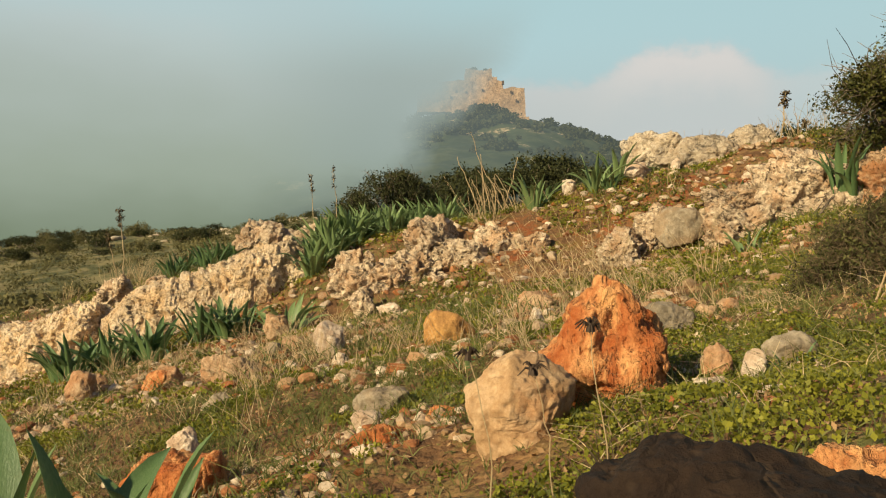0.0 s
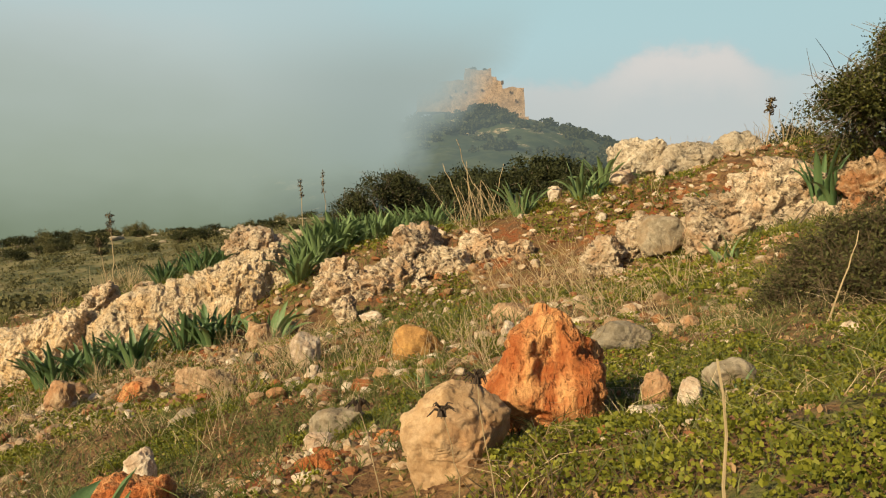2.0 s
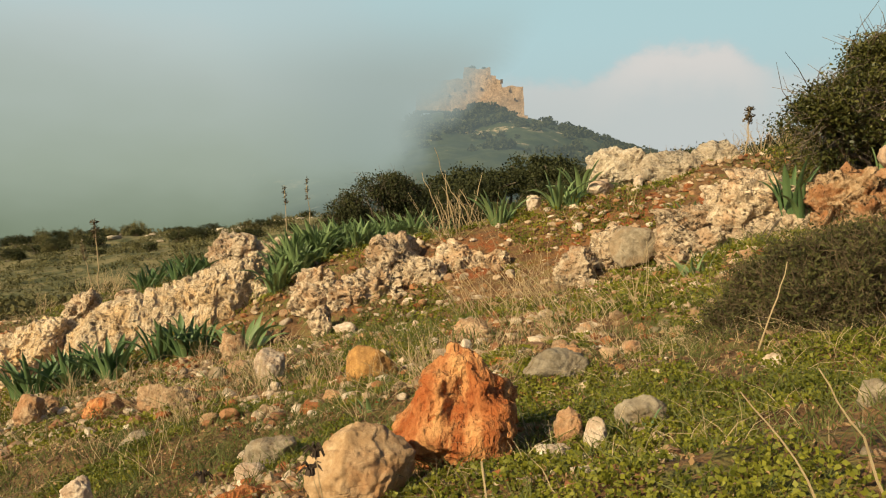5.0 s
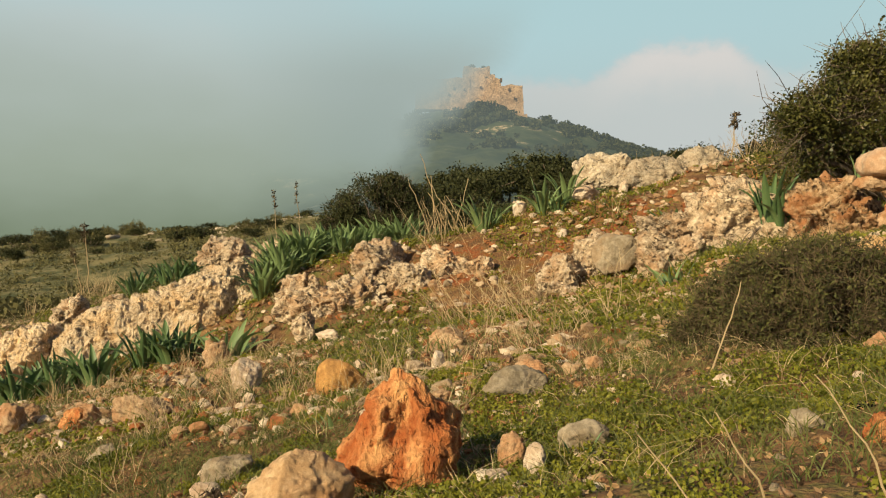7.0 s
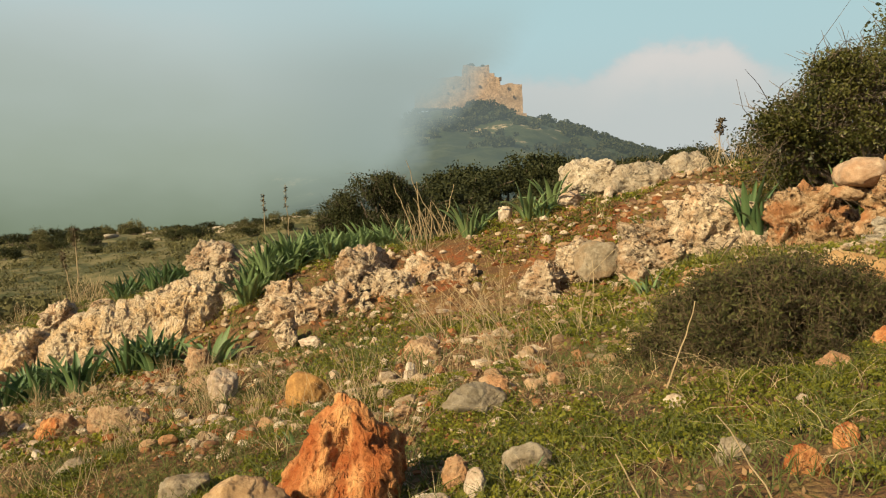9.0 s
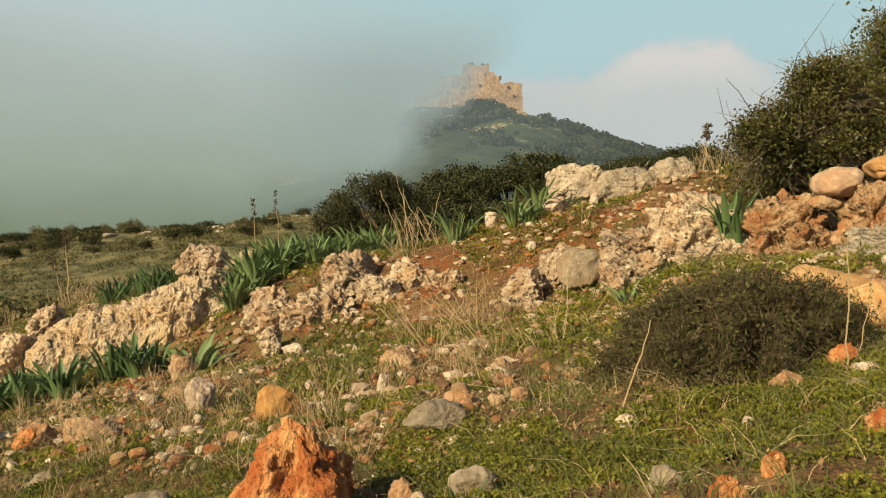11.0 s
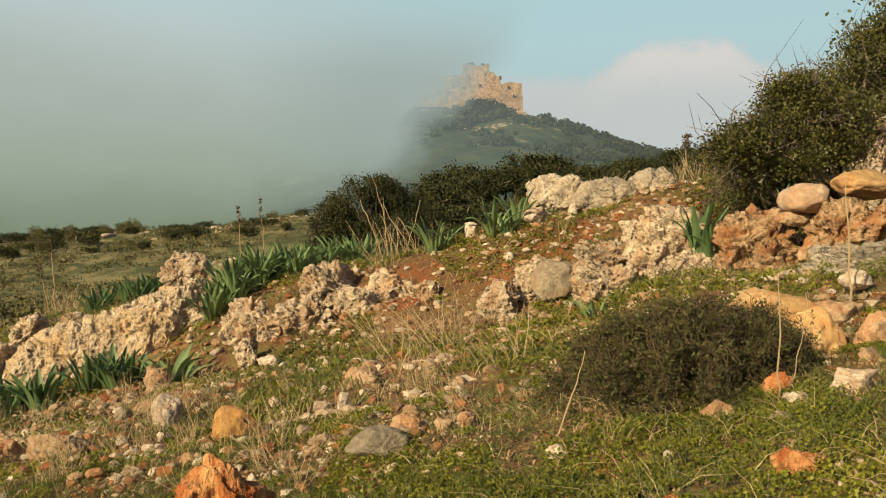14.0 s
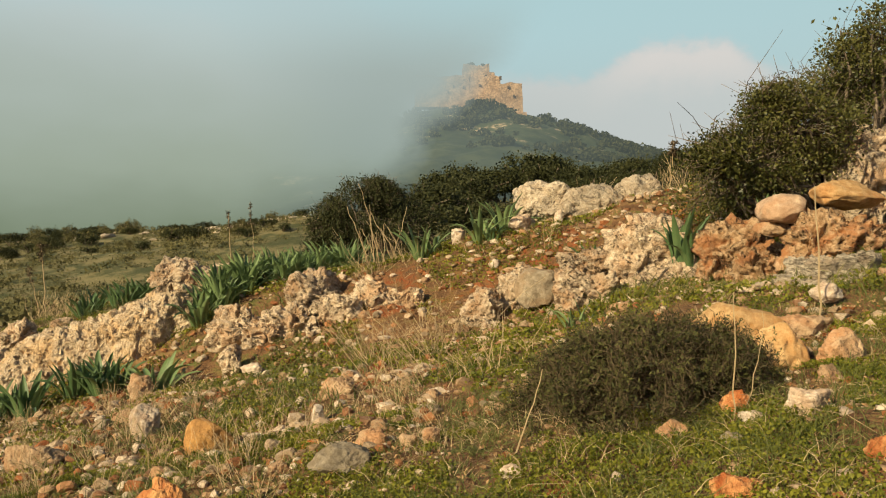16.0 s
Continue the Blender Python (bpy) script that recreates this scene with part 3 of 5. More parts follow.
def castle():
    stone = castle_mat()
    # windows are solid blocks; the shade inside them is this dark colour
    hollow, hb = node_mat("painted shade of opening", 1.0)
    hb.inputs["Base Color"].default_value = (0.09, 0.06, 0.04, 1)
    c = tagged(new("castle"), "ruined tan stone castle with a corner tower and stepped keep", "castle")
    c.location = (0, 0, 0)
    k = 0.6365
    X = lambda p: (p - 784) * k
    Z = lambda p: (435 - p) * k + 0.7
    y = 842.0
    part("keep", ruin_block(X(822), X(866), y + 16, y + 45, Z(215), Z(134), stone, 1), c)
    part("keep_shoulder", ruin_block(X(846), X(884), y + 9, y + 40, Z(215), Z(155), stone, 2), c)
    part("corner_tower", ruin_block(X(878), X(919), y, y + 26, Z(222), Z(168), stone, 3, 0.05, 1.2), c)
    part("curtain_wall", ruin_block(X(742), X(832), y + 14, y + 30, Z(205), Z(152), stone, 4, 0.03, 3.0), c)
    part("keep_step", ruin_block(X(850), X(875), y + 12, y + 42, Z(215), Z(145), stone, 8, 0.05, 2.0), c)
    part("broken_wall", ruin_block(X(862), X(882), y + 6, y + 30, Z(218), Z(162), stone, 9, 0.16, 5.0), c)
    part("broken_wall", ruin_block(X(836), X(858), y + 10, y + 30, Z(212), Z(150), stone, 14, 0.14, 5.0), c)
    part("broken_wall", ruin_block(X(868), X(896), y + 2, y + 20, Z(222), Z(178), stone, 17, 0.18, 5.0), c)
    part("lower_wall", ruin_block(X(800), X(890), y + 3, y + 10, Z(222), Z(188), stone, 5, 0.06, 3.0), c)
    part("terrace_wall", ruin_block(X(780), X(925), y - 8, y - 4, Z(228), Z(219), stone, 6, 0.05, 0.8), c)
    for px, py, w, h, d in ((896, 176, 2, 3, -0.6), (884, 158, 3, 5, 7.0), (850, 170, 2, 3, 7.4), (838, 165, 2, 3, 11.4), (823, 172, 2, 3, 13.4), (806, 170, 2, 3, 13.4), (905, 190, 2, 3, -1.4), (860, 185, 2, 3, 7.2), (877, 172, 3, 4, 7.2), (797, 180, 2, 3, 13.0)):
        v = np.array([(a, b, e) for a in (X(px) - 0.6 * w * k, X(px) + 0.6 * w * k) for b in (y + d - 1.8, y + d + 1.5) for e in (Z(py) - 0.6 * h * k, Z(py) + 0.6 * h * k)])
        f = np.array([(0, 1, 3, 2), (4, 6, 7, 5), (0, 4, 5, 1), (2, 3, 7, 6), (0, 2, 6, 4), (1, 5, 7, 3)])
        part("window", mesh_of("window", v, f, hollow), c)
    for px, r in ((836, 4.2), (856, 2.6)):
        B = Build()
        cc = unit(160) * (rng.random((160, 1)) ** 0.4) * np.array([r, r, r * 0.55]) + (X(px), y + 25, Z(131) + r * 0.3)
        B.add(*leaves(cc, r * 0.4, 0.8))
        t = thing("shrub", 0, 0, 0, "small dark tree growing on the castle wall", "tree", "", B.mesh("shrub", OAK_FAR))


castle()


def castle_trees():
    """Dark trees that crowd the foot of the walls."""
    for i in range(9):
        x = (rng.uniform(826, 892) - 784) * 0.63
        r = rng.uniform(4.0, 6.5)
        c = unit(150) * (rng.random((150, 1)) ** 0.4) * np.array([r * 1.2, r, r * 0.8])
        B = Build()
        B.add(*leaves(c, r * 0.4, 0.8))
        thing("tree", x, 831.0, (435 - rng.uniform(200, 212)) * 0.632, "dark tree at the foot of the castle wall", "tree", "castle trees", B.mesh("tree", OAK_FAR))


castle_trees()


# ---------------------------------------------------------------- rocks
def ico(sub):
    bm = bmesh.new()
    bmesh.ops.create_icosphere(bm, subdivisions=sub, radius=1.0)
    v = np.array([q.co[:] for q in bm.verts])
    f = np.array([[q.index for q in p.verts] for p in bm.faces])
    bm.free()
    return v, f


ICO = {k: ico(k) for k in (1, 2, 3, 4, 5, 6)}
#            cuts, cut depth, lumps, ruggedness, blockiness, pits, layers
SHAPE = {
    "rust": (13, 0.60, 0.10, 0.55, 1.0, 0.3, 0.0),
    "beige": (12, 0.50, 0.12, 0.5, 0.4, 0.2, 0.0),
    "ochre": (7, 0.68, 0.12, 0.5, 0.3, 0.3, 0.0),
    "yellow": (7, 0.62, 0.16, 0.5, 0.25, 0.2, 0.0),
    "cream": (9, 0.55, 0.10, 0.4, 0.3, 0.2, 0.0),
    "white": (13, 0.52, 0.14, 0.7, 0.7, 0.5, 0.0),
    "tan": (12, 0.52, 0.18, 0.8, 0.8, 0.5, 0.0),
    "grey": (10, 0.55, 0.14, 0.6, 0.5, 0.3, 0.0),
    "dark": (9, 0.58, 0.14, 0.8, 0.6, 0.4, 0.0),
    "karst": (9, 0.62, 0.30, 1.3, 1.3, 1.2, 0.0),
    "ledge": (8, 0.66, 0.30, 1.2, 1.2, 1.1, 0.0),
    "white_ledge": (8, 0.68, 0.26, 1.0, 0.9, 0.5, 0.0),
    "brown": (8, 0.66, 0.26, 1.3, 1.5, 1.7, 0.0),
    "strata": (8, 0.64, 0.22, 1.0, 1.0, 0.8, 1.0),
}


def rock_shape(style, w, d, h, seed, sub, taper=0.0, boxy=0.85):
    """A stone: a ball cut by planes, then broken into blocks, roughened and pitted at its own scale."""
    cuts, depth, lumps, rough, block, pits, layers = SHAPE[style]
    v, f = ICO[sub]
    r = np.random.default_rng(seed)
    rad = 1 + lumps * fbm(v * 1.4 + seed, 3, seed)
    for _ in range(cuts):
        n = r.normal(size=3)
        n /= np.linalg.norm(n)
        lim = r.uniform(depth, 0.95)
        a = v @ n
        cut = np.where(a > 0.05, lim / np.maximum(a, 0.05), 9.0)
        k = 45.0
        rad = -np.log(np.exp(-k * rad) + np.exp(-k * np.minimum(cut, 4.0))) / k
    p = v * rad[:, None]
    p = np.sign(p) * np.abs(p) ** np.array([boxy, boxy, min(1.0, boxy + 0.1)])
    p /= np.abs(p).max(axis=0)
    if taper:
        s = 1 - taper * np.clip((p[:, 2] + 0.25) / 1.25, 0, 1) ** 1.4
        p[:, 0] *= s
        p[:, 1] *= s
    size = np.array([w, d, h]) / 2
    p = p * size
    g = float(np.clip((w * d * h) ** (1 / 3) / 0.5, 0.04, 1.1))
    n = v / size
    n /= np.linalg.norm(n, axis=1)[:, None]
    q = p / g + seed * 3.7
    warp = 0.5 * np.stack([vnoise(q * 9, seed + 1), vnoise(q * 9, seed + 2), vnoise(q * 9, seed + 3)], 1)
    dis = 0.045 * rough * fbm(q * 4.5, 5, seed + 4, 0.55)
    dis = dis + 0.016 * block * chunks(q * 7 + warp, seed + 9) + 0.011 * block * chunks(q * 16 + warp, seed + 11)
    if sub >= 5:
        dis = dis + 0.006 * block * chunks(q * 36 + warp, seed + 13)
    if sub >= 4:
        where = np.clip(0.3 + fbm(q * 3, 2, seed + 20), 0, 1)
        hole = np.clip(0.55 - cells(q * 9 + warp, seed + 5), 0, 1) / 0.55
        dis = dis - 0.06 * pits * hole * where - 0.018 * pits * np.clip(0.5 - cells(q * 22 + warp, seed + 6), 0, 1) * 2
    if pits >= 0.8:
        dis = dis - fissures(q, warp, seed) * 0.03 * pits
    if layers:
        dis = dis + 0.03 * layers * np.tanh(3 * np.sin(p[:, 2] / 0.016 + 2.5 * vnoise(q * 2.4, seed + 8)))
    return p + n * (dis * g)[:, None], f


def fissures(q, warp, seed):
    """Narrow clefts that wind through the stone and dip to one side, coarse and fine."""
    d = np.stack([q[:, 0] * 0.8 - q[:, 2] * 0.5, q[:, 1], q[:, 2] * 1.7 + q[:, 0] * 0.9], 1) + 0.25 * warp
    a = np.exp(-(vnoise(d * 2.6, seed + 30) / 0.10) ** 2)
    b = np.exp(-(vnoise(d * 6.5, seed + 31) / 0.13) ** 2)
    c = np.exp(-(vnoise(d * 14.0, seed + 32) / 0.16) ** 2)
    return a + 0.55 * b + 0.25 * c


rock_seed = [10]


def rock(name, style, x, y, z, w, d, h, label):
    rock_seed[0] += 1
    s = rock_seed[0]
    reach = max(w, h) / max(y, 0.4)
    sub = 6 if (reach > 0.10 or (name == "outcrop" and reach > 0.05)) else 5 if reach > 0.03 else 4
    taper = 0.42 if (style == "rust" and name == "boulder") else 0.3 if (style == "white" and h > w) else 0.0
    v, f = rock_shape(style, w, d, h, s, sub, taper, 0.7 if name == "outcrop" else 0.85)
    if style == "rust" and name == "boulder":
        # a hollow worn into its face
        v[:, 1] += 0.04 * np.exp(-((v[:, 0] + 0.01) / 0.032) ** 2 - ((v[:, 2] - 0.035) / 0.045) ** 2) * (v[:, 1] < 0)
    if name != "outcrop":
        v = v @ np.array(Euler((0, 0, (s % 7 - 3) * 0.05)).to_matrix()).T
    # settle it a little into the slope
    base = min(one_z(x, y), z)
    low = z - h / 2
    if low > base - 0.03 and "on the outcrop" not in label and "on layered" not in label:
        v[:, 2] = np.where(v[:, 2] < 0, v[:, 2] * ((z - base + 0.04) / (h / 2)), v[:, 2])
    cat = {"boulder": "boulder", "stone": "stone", "outcrop": "rock"}[name]
    kind = {"boulder": "boulders on the slope", "stone": "stones on the slope", "outcrop": "limestone outcrops"}[name]
    ob = thing({"outcrop": "rock_outcrop"}.get(name, name), x, y, z, label, cat, kind, mesh_of(name, v, f, ROCKS[style], True))
    if name == "outcrop":
        rubble.append((x, y, w, d))
    return ob


rubble = []
rock("boulder", "rust", 0.345, 1.68, 0.23, 0.298, 0.224, 0.310, "rust-orange weathered boulder with streaked face on grass")
rock("boulder", "beige", 0.15, 1.52, 0.12, 0.228, 0.185, 0.265, "rounded beige limestone boulder with ochre stains")
rock("boulder", "ochre", 0.02, 3.15, 0.11, 0.216, 0.194, 0.211, "round ochre-yellow stone among dry grass")
rock("stone", "white", -0.57, 4.03, -0.02, 0.184, 0.147, 0.224, "pale pitted limestone with pointed top")
rock("stone", "white", 0.15, 4.82, 0.10, 0.103, 0.103, 0.117, "small pale stone on green weeds")
rock("stone", "tan", 0.44, 4.24, 0.15, 0.106, 0.106, 0.096, "small pale tan stone on grass")
rock("stone", "tan", 0.47, 4.36, 0.16, 0.127, 0.127, 0.097, "small pale tan stone on grass")
rock("stone", "tan", 0.46, 3.95, 0.17, 0.208, 0.166, 0.162, "flat weathered tan stone in soil")
rock("stone", "white", 0.41, 3.53, 0.15, 0.073, 0.066, 0.089, "small white stone half sunk in soil")
rock("stone", "white", 0.46, 4.42, 0.16, 0.116, 0.105, 0.087, "small white stone beside a flat stone")
rock("stone", "grey", 0.66, 2.42, 0.22, 0.199, 0.159, 0.143, "grey-tan rounded stone with pale patches")
rock("stone", "tan", 0.74, 2.71, 0.22, 0.127, 0.102, 0.106, "flat grey-tan stone on grass")
rock("stone", "rust", 0.51, 2.79, 0.17, 0.092, 0.082, 0.091, "small orange stone on the grass")
rock("stone", "tan", 0.95, 2.65, 0.26, 0.068, 0.054, 0.092, "small upright tan stone in weeds")
rock("stone", "tan", 0.59, 1.71, 0.20, 0.072, 0.057, 0.101, "tan rounded stone beside a pale one")
rock("stone", "white", 0.63, 1.60, 0.21, 0.059, 0.047, 0.083, "white angular stone in green weeds")
rock("stone", "grey", 0.75, 1.72, 0.23, 0.113, 0.068, 0.092, "long grey stone lying in weeds")
rock("stone", "white", 0.53, 1.60, 0.18, 0.091, 0.054, 0.036, "flat pale stone chip in weeds")
rock("stone", "tan", 0.87, 2.64, 0.24, 0.067, 0.060, 0.070, "small tan stone on grass")
rock("stone", "grey", 1.12, 1.42, 0.31, 0.090, 0.045, 0.104, "long grey stone tilted in the grass")
rock("stone", "rust", 1.17, 1.27, 0.33, 0.083, 0.058, 0.119, "orange-brown boulder near the path")
rock("stone", "rust", 1.30, 1.37, 0.35, 0.049, 0.040, 0.095, "upright orange-red stone in weeds")
rock("stone", "tan", 1.12, 1.22, 0.30, 0.065, 0.045, 0.038, "flat cracked pale slab in weeds")
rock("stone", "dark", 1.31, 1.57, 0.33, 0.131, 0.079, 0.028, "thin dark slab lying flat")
rock("stone", "tan", -2.12, 4.78, -0.37, 0.225, 0.157, 0.208, "rounded tan stone in dry grass")
rock("stone", "tan", -1.36, 3.90, -0.21, 0.189, 0.151, 0.183, "orange-tan stone in dry grass")
rock("stone", "tan", -0.98, 3.69, -0.12, 0.295, 0.177, 0.186, "long flat tan slab in dry grass")
rock("stone", "grey", -0.92, 4.35, -0.11, 0.127, 0.102, 0.118, "small grey-tan stone in dry grass")
rock("stone", "grey", -0.17, 2.14, 0.04, 0.153, 0.107, 0.098, "flat grey slab in weeds")
rock("stone", "white", -0.69, 2.13, -0.08, 0.105, 0.063, 0.135, "white leaning stone on orange soil")
rock("stone", "rust", -0.58, 1.77, -0.06, 0.245, 0.172, 0.132, "broad flat orange-brown slab")
rock("stone", "tan", -2.03, 4.46, -0.32, 0.169, 0.152, 0.252, "grey-tan rounded stone below the ledge")
rock("stone", "rust", -1.39, 3.87, -0.22, 0.158, 0.126, 0.163, "orange angular stone in dry grass")
rock("stone", "grey", -0.80, 2.84, -0.11, 0.112, 0.089, 0.107, "grey-green stone over a dark hollow")
rock("stone", "grey", -0.18, 2.19, 0.03, 0.141, 0.085, 0.071, "flat grey slab between red soil")
rock("stone", "white", -0.19, 2.02, 0.02, 0.085, 0.051, 0.047, "flat cream stone chip in soil")
rock("stone", "rust", 0.00, 1.83, 0.07, 0.076, 0.046, 0.047, "flat red-brown stone on soil")
rock("stone", "white", -0.11, 1.56, 0.04, 0.036, 0.029, 0.052, "small cream stone in grass")
rock("stone", "rust", -0.14, 1.71, 0.04, 0.120, 0.084, 0.066, "red-brown slab half buried")
# nothing shades this rock: its shade is in the material
rock("stone", "dark", 0.20, 0.49, 0.29, 0.228, 0.114, 0.072, "dark brown rock close by, its shade painted in")
rock("boulder", "grey", 1.70, 5.81, 0.64, 0.36, 0.27, 0.235, "smooth grey boulder undercut at the base")
rock("outcrop", "karst", 1.38, 5.65, 0.30, 0.294, 0.206, 0.159, "pale rounded rock at the foot of the slope")
rock("outcrop", "karst", 1.29, 5.81, 0.43, 0.323, 0.258, 0.348, "broken tan limestone outcrop")
rock("outcrop", "karst", -0.10, 6.60, 0.42, 0.491, 0.393, 0.576, "rough limestone outcrop with cavities")
rock("outcrop", "karst", 0.44, 6.48, 0.41, 0.484, 0.338, 0.522, "rough tilted limestone outcrop")
rock("outcrop", "karst", -0.23, 6.29, 0.21, 0.496, 0.347, 0.511, "pitted tan limestone outcrop")
rock("outcrop", "karst", -0.68, 6.28, 0.17, 0.460, 0.322, 0.539, "pitted limestone outcrop under the squill bed")
rock("stone", "karst", -0.58, 5.79, 0.05, 0.180, 0.162, 0.286, "small pitted limestone below the ledge")
rock("outcrop", "karst", -3.12, 7.62, -0.02, 0.46, 0.40, 0.40, "rough grey-tan limestone hump")
rock("outcrop", "karst", -2.74, 7.75, 0.08, 0.28, 0.25, 0.26, "small grey limestone hump")
rock("outcrop", "karst", -1.95, 8.95, 0.56, 0.86, 0.62, 0.36, "flat-topped limestone slab on the crest")
rock("outcrop", "karst", 2.50, 5.55, 0.83, 0.66, 0.46, 0.82, "large pitted grey-tan limestone outcrop")
rock("outcrop", "karst", 2.03, 5.42, 0.54, 0.488, 0.293, 0.439, "broken tan limestone at the foot of the outcrop")
rock("outcrop", "karst", 2.44, 5.37, 0.55, 0.465, 0.279, 0.435, "broken tan limestone with cracks")
rock("outcrop", "brown", 2.92, 5.12, 0.79, 0.703, 0.492, 0.741, "red-brown cavernous limestone outcrop")
rock("boulder", "cream", 3.04, 4.62, 1.14, 0.284, 0.284, 0.204, "pale smooth slab balanced on the outcrop")
rock("boulder", "yellow", 3.50, 4.82, 1.25, 0.46, 0.31, 0.19, "yellow-ochre slab lying on the outcrop")
rock("stone", "tan", 2.97, 4.65, 1.04, 0.236, 0.189, 0.107, "flat brown slab on the outcrop")
rock("outcrop", "brown", 3.31, 4.50, 0.92, 0.663, 0.398, 0.493, "brown layered limestone outcrop")
rock("outcrop", "strata", 3.07, 4.00, 0.73, 0.562, 0.393, 0.387, "grey layered limestone outcrop")
rock("stone", "white", 2.78, 3.53, 0.72, 0.166, 0.133, 0.111, "small pale stone on layered rock")
rock("boulder", "yellow", 2.16, 3.02, 0.55, 0.457, 0.274, 0.315, "smooth yellow-ochre boulder behind the bush")
rock("boulder", "yellow", 2.24, 2.79, 0.53, 0.203, 0.162, 0.252, "smooth yellow-ochre boulder with dark crack")
rock("stone", "tan", 2.54, 3.25, 0.58, 0.263, 0.184, 0.12, "low tan stone by the outcrop")
rock("stone", "tan", 2.45, 2.73, 0.54, 0.180, 0.144, 0.198, "blocky pinkish tan stone in weeds")
rock("stone", "tan", 2.28, 2.47, 0.49, 0.093, 0.074, 0.100, "small tan stone in weeds")
rock("boulder", "white", 2.04, 2.12, 0.48, 0.138, 0.110, 0.137, "pale stone with red-brown base")
rock("stone", "white", 1.91, 2.19, 0.42, 0.093, 0.065, 0.057, "white stone at the edge of the bush")
rock("stone", "rust", 1.91, 2.32, 0.43, 0.102, 0.081, 0.115, "orange-brown stone under the bush")
rock("stone", "tan", 1.66, 2.16, 0.39, 0.097, 0.068, 0.064, "flat tan stone at the foot of the bush")
rock("stone", "grey", 1.77, 1.95, 0.41, 0.086, 0.060, 0.062, "grey-tan stone in weeds")
rock("stone", "tan", 1.67, 1.68, 0.40, 0.042, 0.033, 0.061, "small upright tan stone in weeds")
rock("stone", "rust", 1.64, 1.56, 0.40, 0.148, 0.104, 0.077, "broad red-brown slab in weeds")
rock("stone", "rust", 2.00, 1.66, 0.46, 0.077, 0.062, 0.094, "orange-brown stone in weeds")
rock("outcrop", "white_ledge", 2.01, 7.47, 1.33, 0.665, 0.466, 0.422, "smooth white limestone outcrop on the crest")
rock("outcrop", "white_ledge", 2.47, 7.47, 1.34, 0.429, 0.300, 0.353, "white limestone outcrop on the crest")
rock("outcrop", "white_ledge", 2.86, 7.39, 1.38, 0.502, 0.351, 0.419, "rough white limestone outcrop on the crest")
rock("stone", "white", 1.73, 7.05, 1.12, 0.259, 0.207, 0.186, "pale stones below the crest")
rock("stone", "white", 2.05, 7.02, 1.18, 0.096, 0.077, 0.155, "small upright white stone")
rock("stone", "white", 1.45, 6.60, 0.76, 0.129, 0.103, 0.099, "small white stone on red soil")
rock("stone", "white", 1.14, 7.24, 1.05, 0.13, 0.10, 0.08, "pale flat stone on red soil")
rock("stone", "white", -0.38, 5.59, 0.03, 0.182, 0.128, 0.084, "small white stones in the grass")
rock("stone", "tan", -1.13, 5.52, -0.10, 0.212, 0.170, 0.244, "rounded grey-tan stone below the squill")
rock("stone", "tan", -0.85, 4.50, -0.10, 0.197, 0.138, 0.112, "flat cream stone in dry grass")
rock("stone", "tan", 0.43, 2.55, 0.16, 0.086, 0.069, 0.065, "small pale stone in weeds")
rock("stone", "white", 1.18, 2.05, 0.30, 0.063, 0.050, 0.050, "two small white pebbles")
rock("stone", "rust", 0.59, 6.24, 0.28, 0.167, 0.150, 0.165, "small orange-pink stone against the outcrop")
rock("outcrop", "karst", 4.11, 5.69, 1.57, 0.613, 0.368, 0.523, "rough tan limestone under the oak")
rock("outcrop", "karst", -0.45, 6.22, 0.16, 0.403, 0.282, 0.502, "pitted limestone block below the squill bed")
rock("outcrop", "karst", 0.16, 6.38, 0.29, 0.458, 0.321, 0.531, "rough limestone block in the row of outcrops")
rock("outcrop", "karst", 0.73, 6.36, 0.42, 0.321, 0.224, 0.363, "low rough limestone in the row of outcrops")
rock("outcrop", "karst", 1.64, 5.97, 0.58, 0.451, 0.271, 0.393, "low broken limestone beside the grey boulder")
rock("outcrop", "karst", 2.65, 5.25, 0.68, 0.361, 0.217, 0.464, "broken tan limestone beneath the squill")
rock("outcrop", "karst", 2.04, 5.66, 0.72, 0.429, 0.257, 0.448, "broken tan limestone beside the grey boulder")
rock("outcrop", "white_ledge", 2.36, 7.31, 1.27, 0.887, 0.443, 0.350, "low white limestone along the crest")
rock("outcrop", "brown", 3.06, 4.87, 0.73, 0.493, 0.296, 0.515, "red-brown cavernous limestone, deeply pitted")
rock("outcrop", "strata", 2.90, 4.26, 0.62, 0.433, 0.260, 0.226, "grey layered limestone at the outcrop's foot")


rock("outcrop", "karst", -1.38, 8.6, 0.60, 0.40, 0.40, 0.26, "low pale limestone beside the crest slab")
# a separate rust rock stands in for the sunlit end of the close rock
rock("stone", "rust", 0.30, 0.57, 0.255, 0.13, 0.09, 0.115, "orange-brown rock standing for the dark rock's sunlit end")


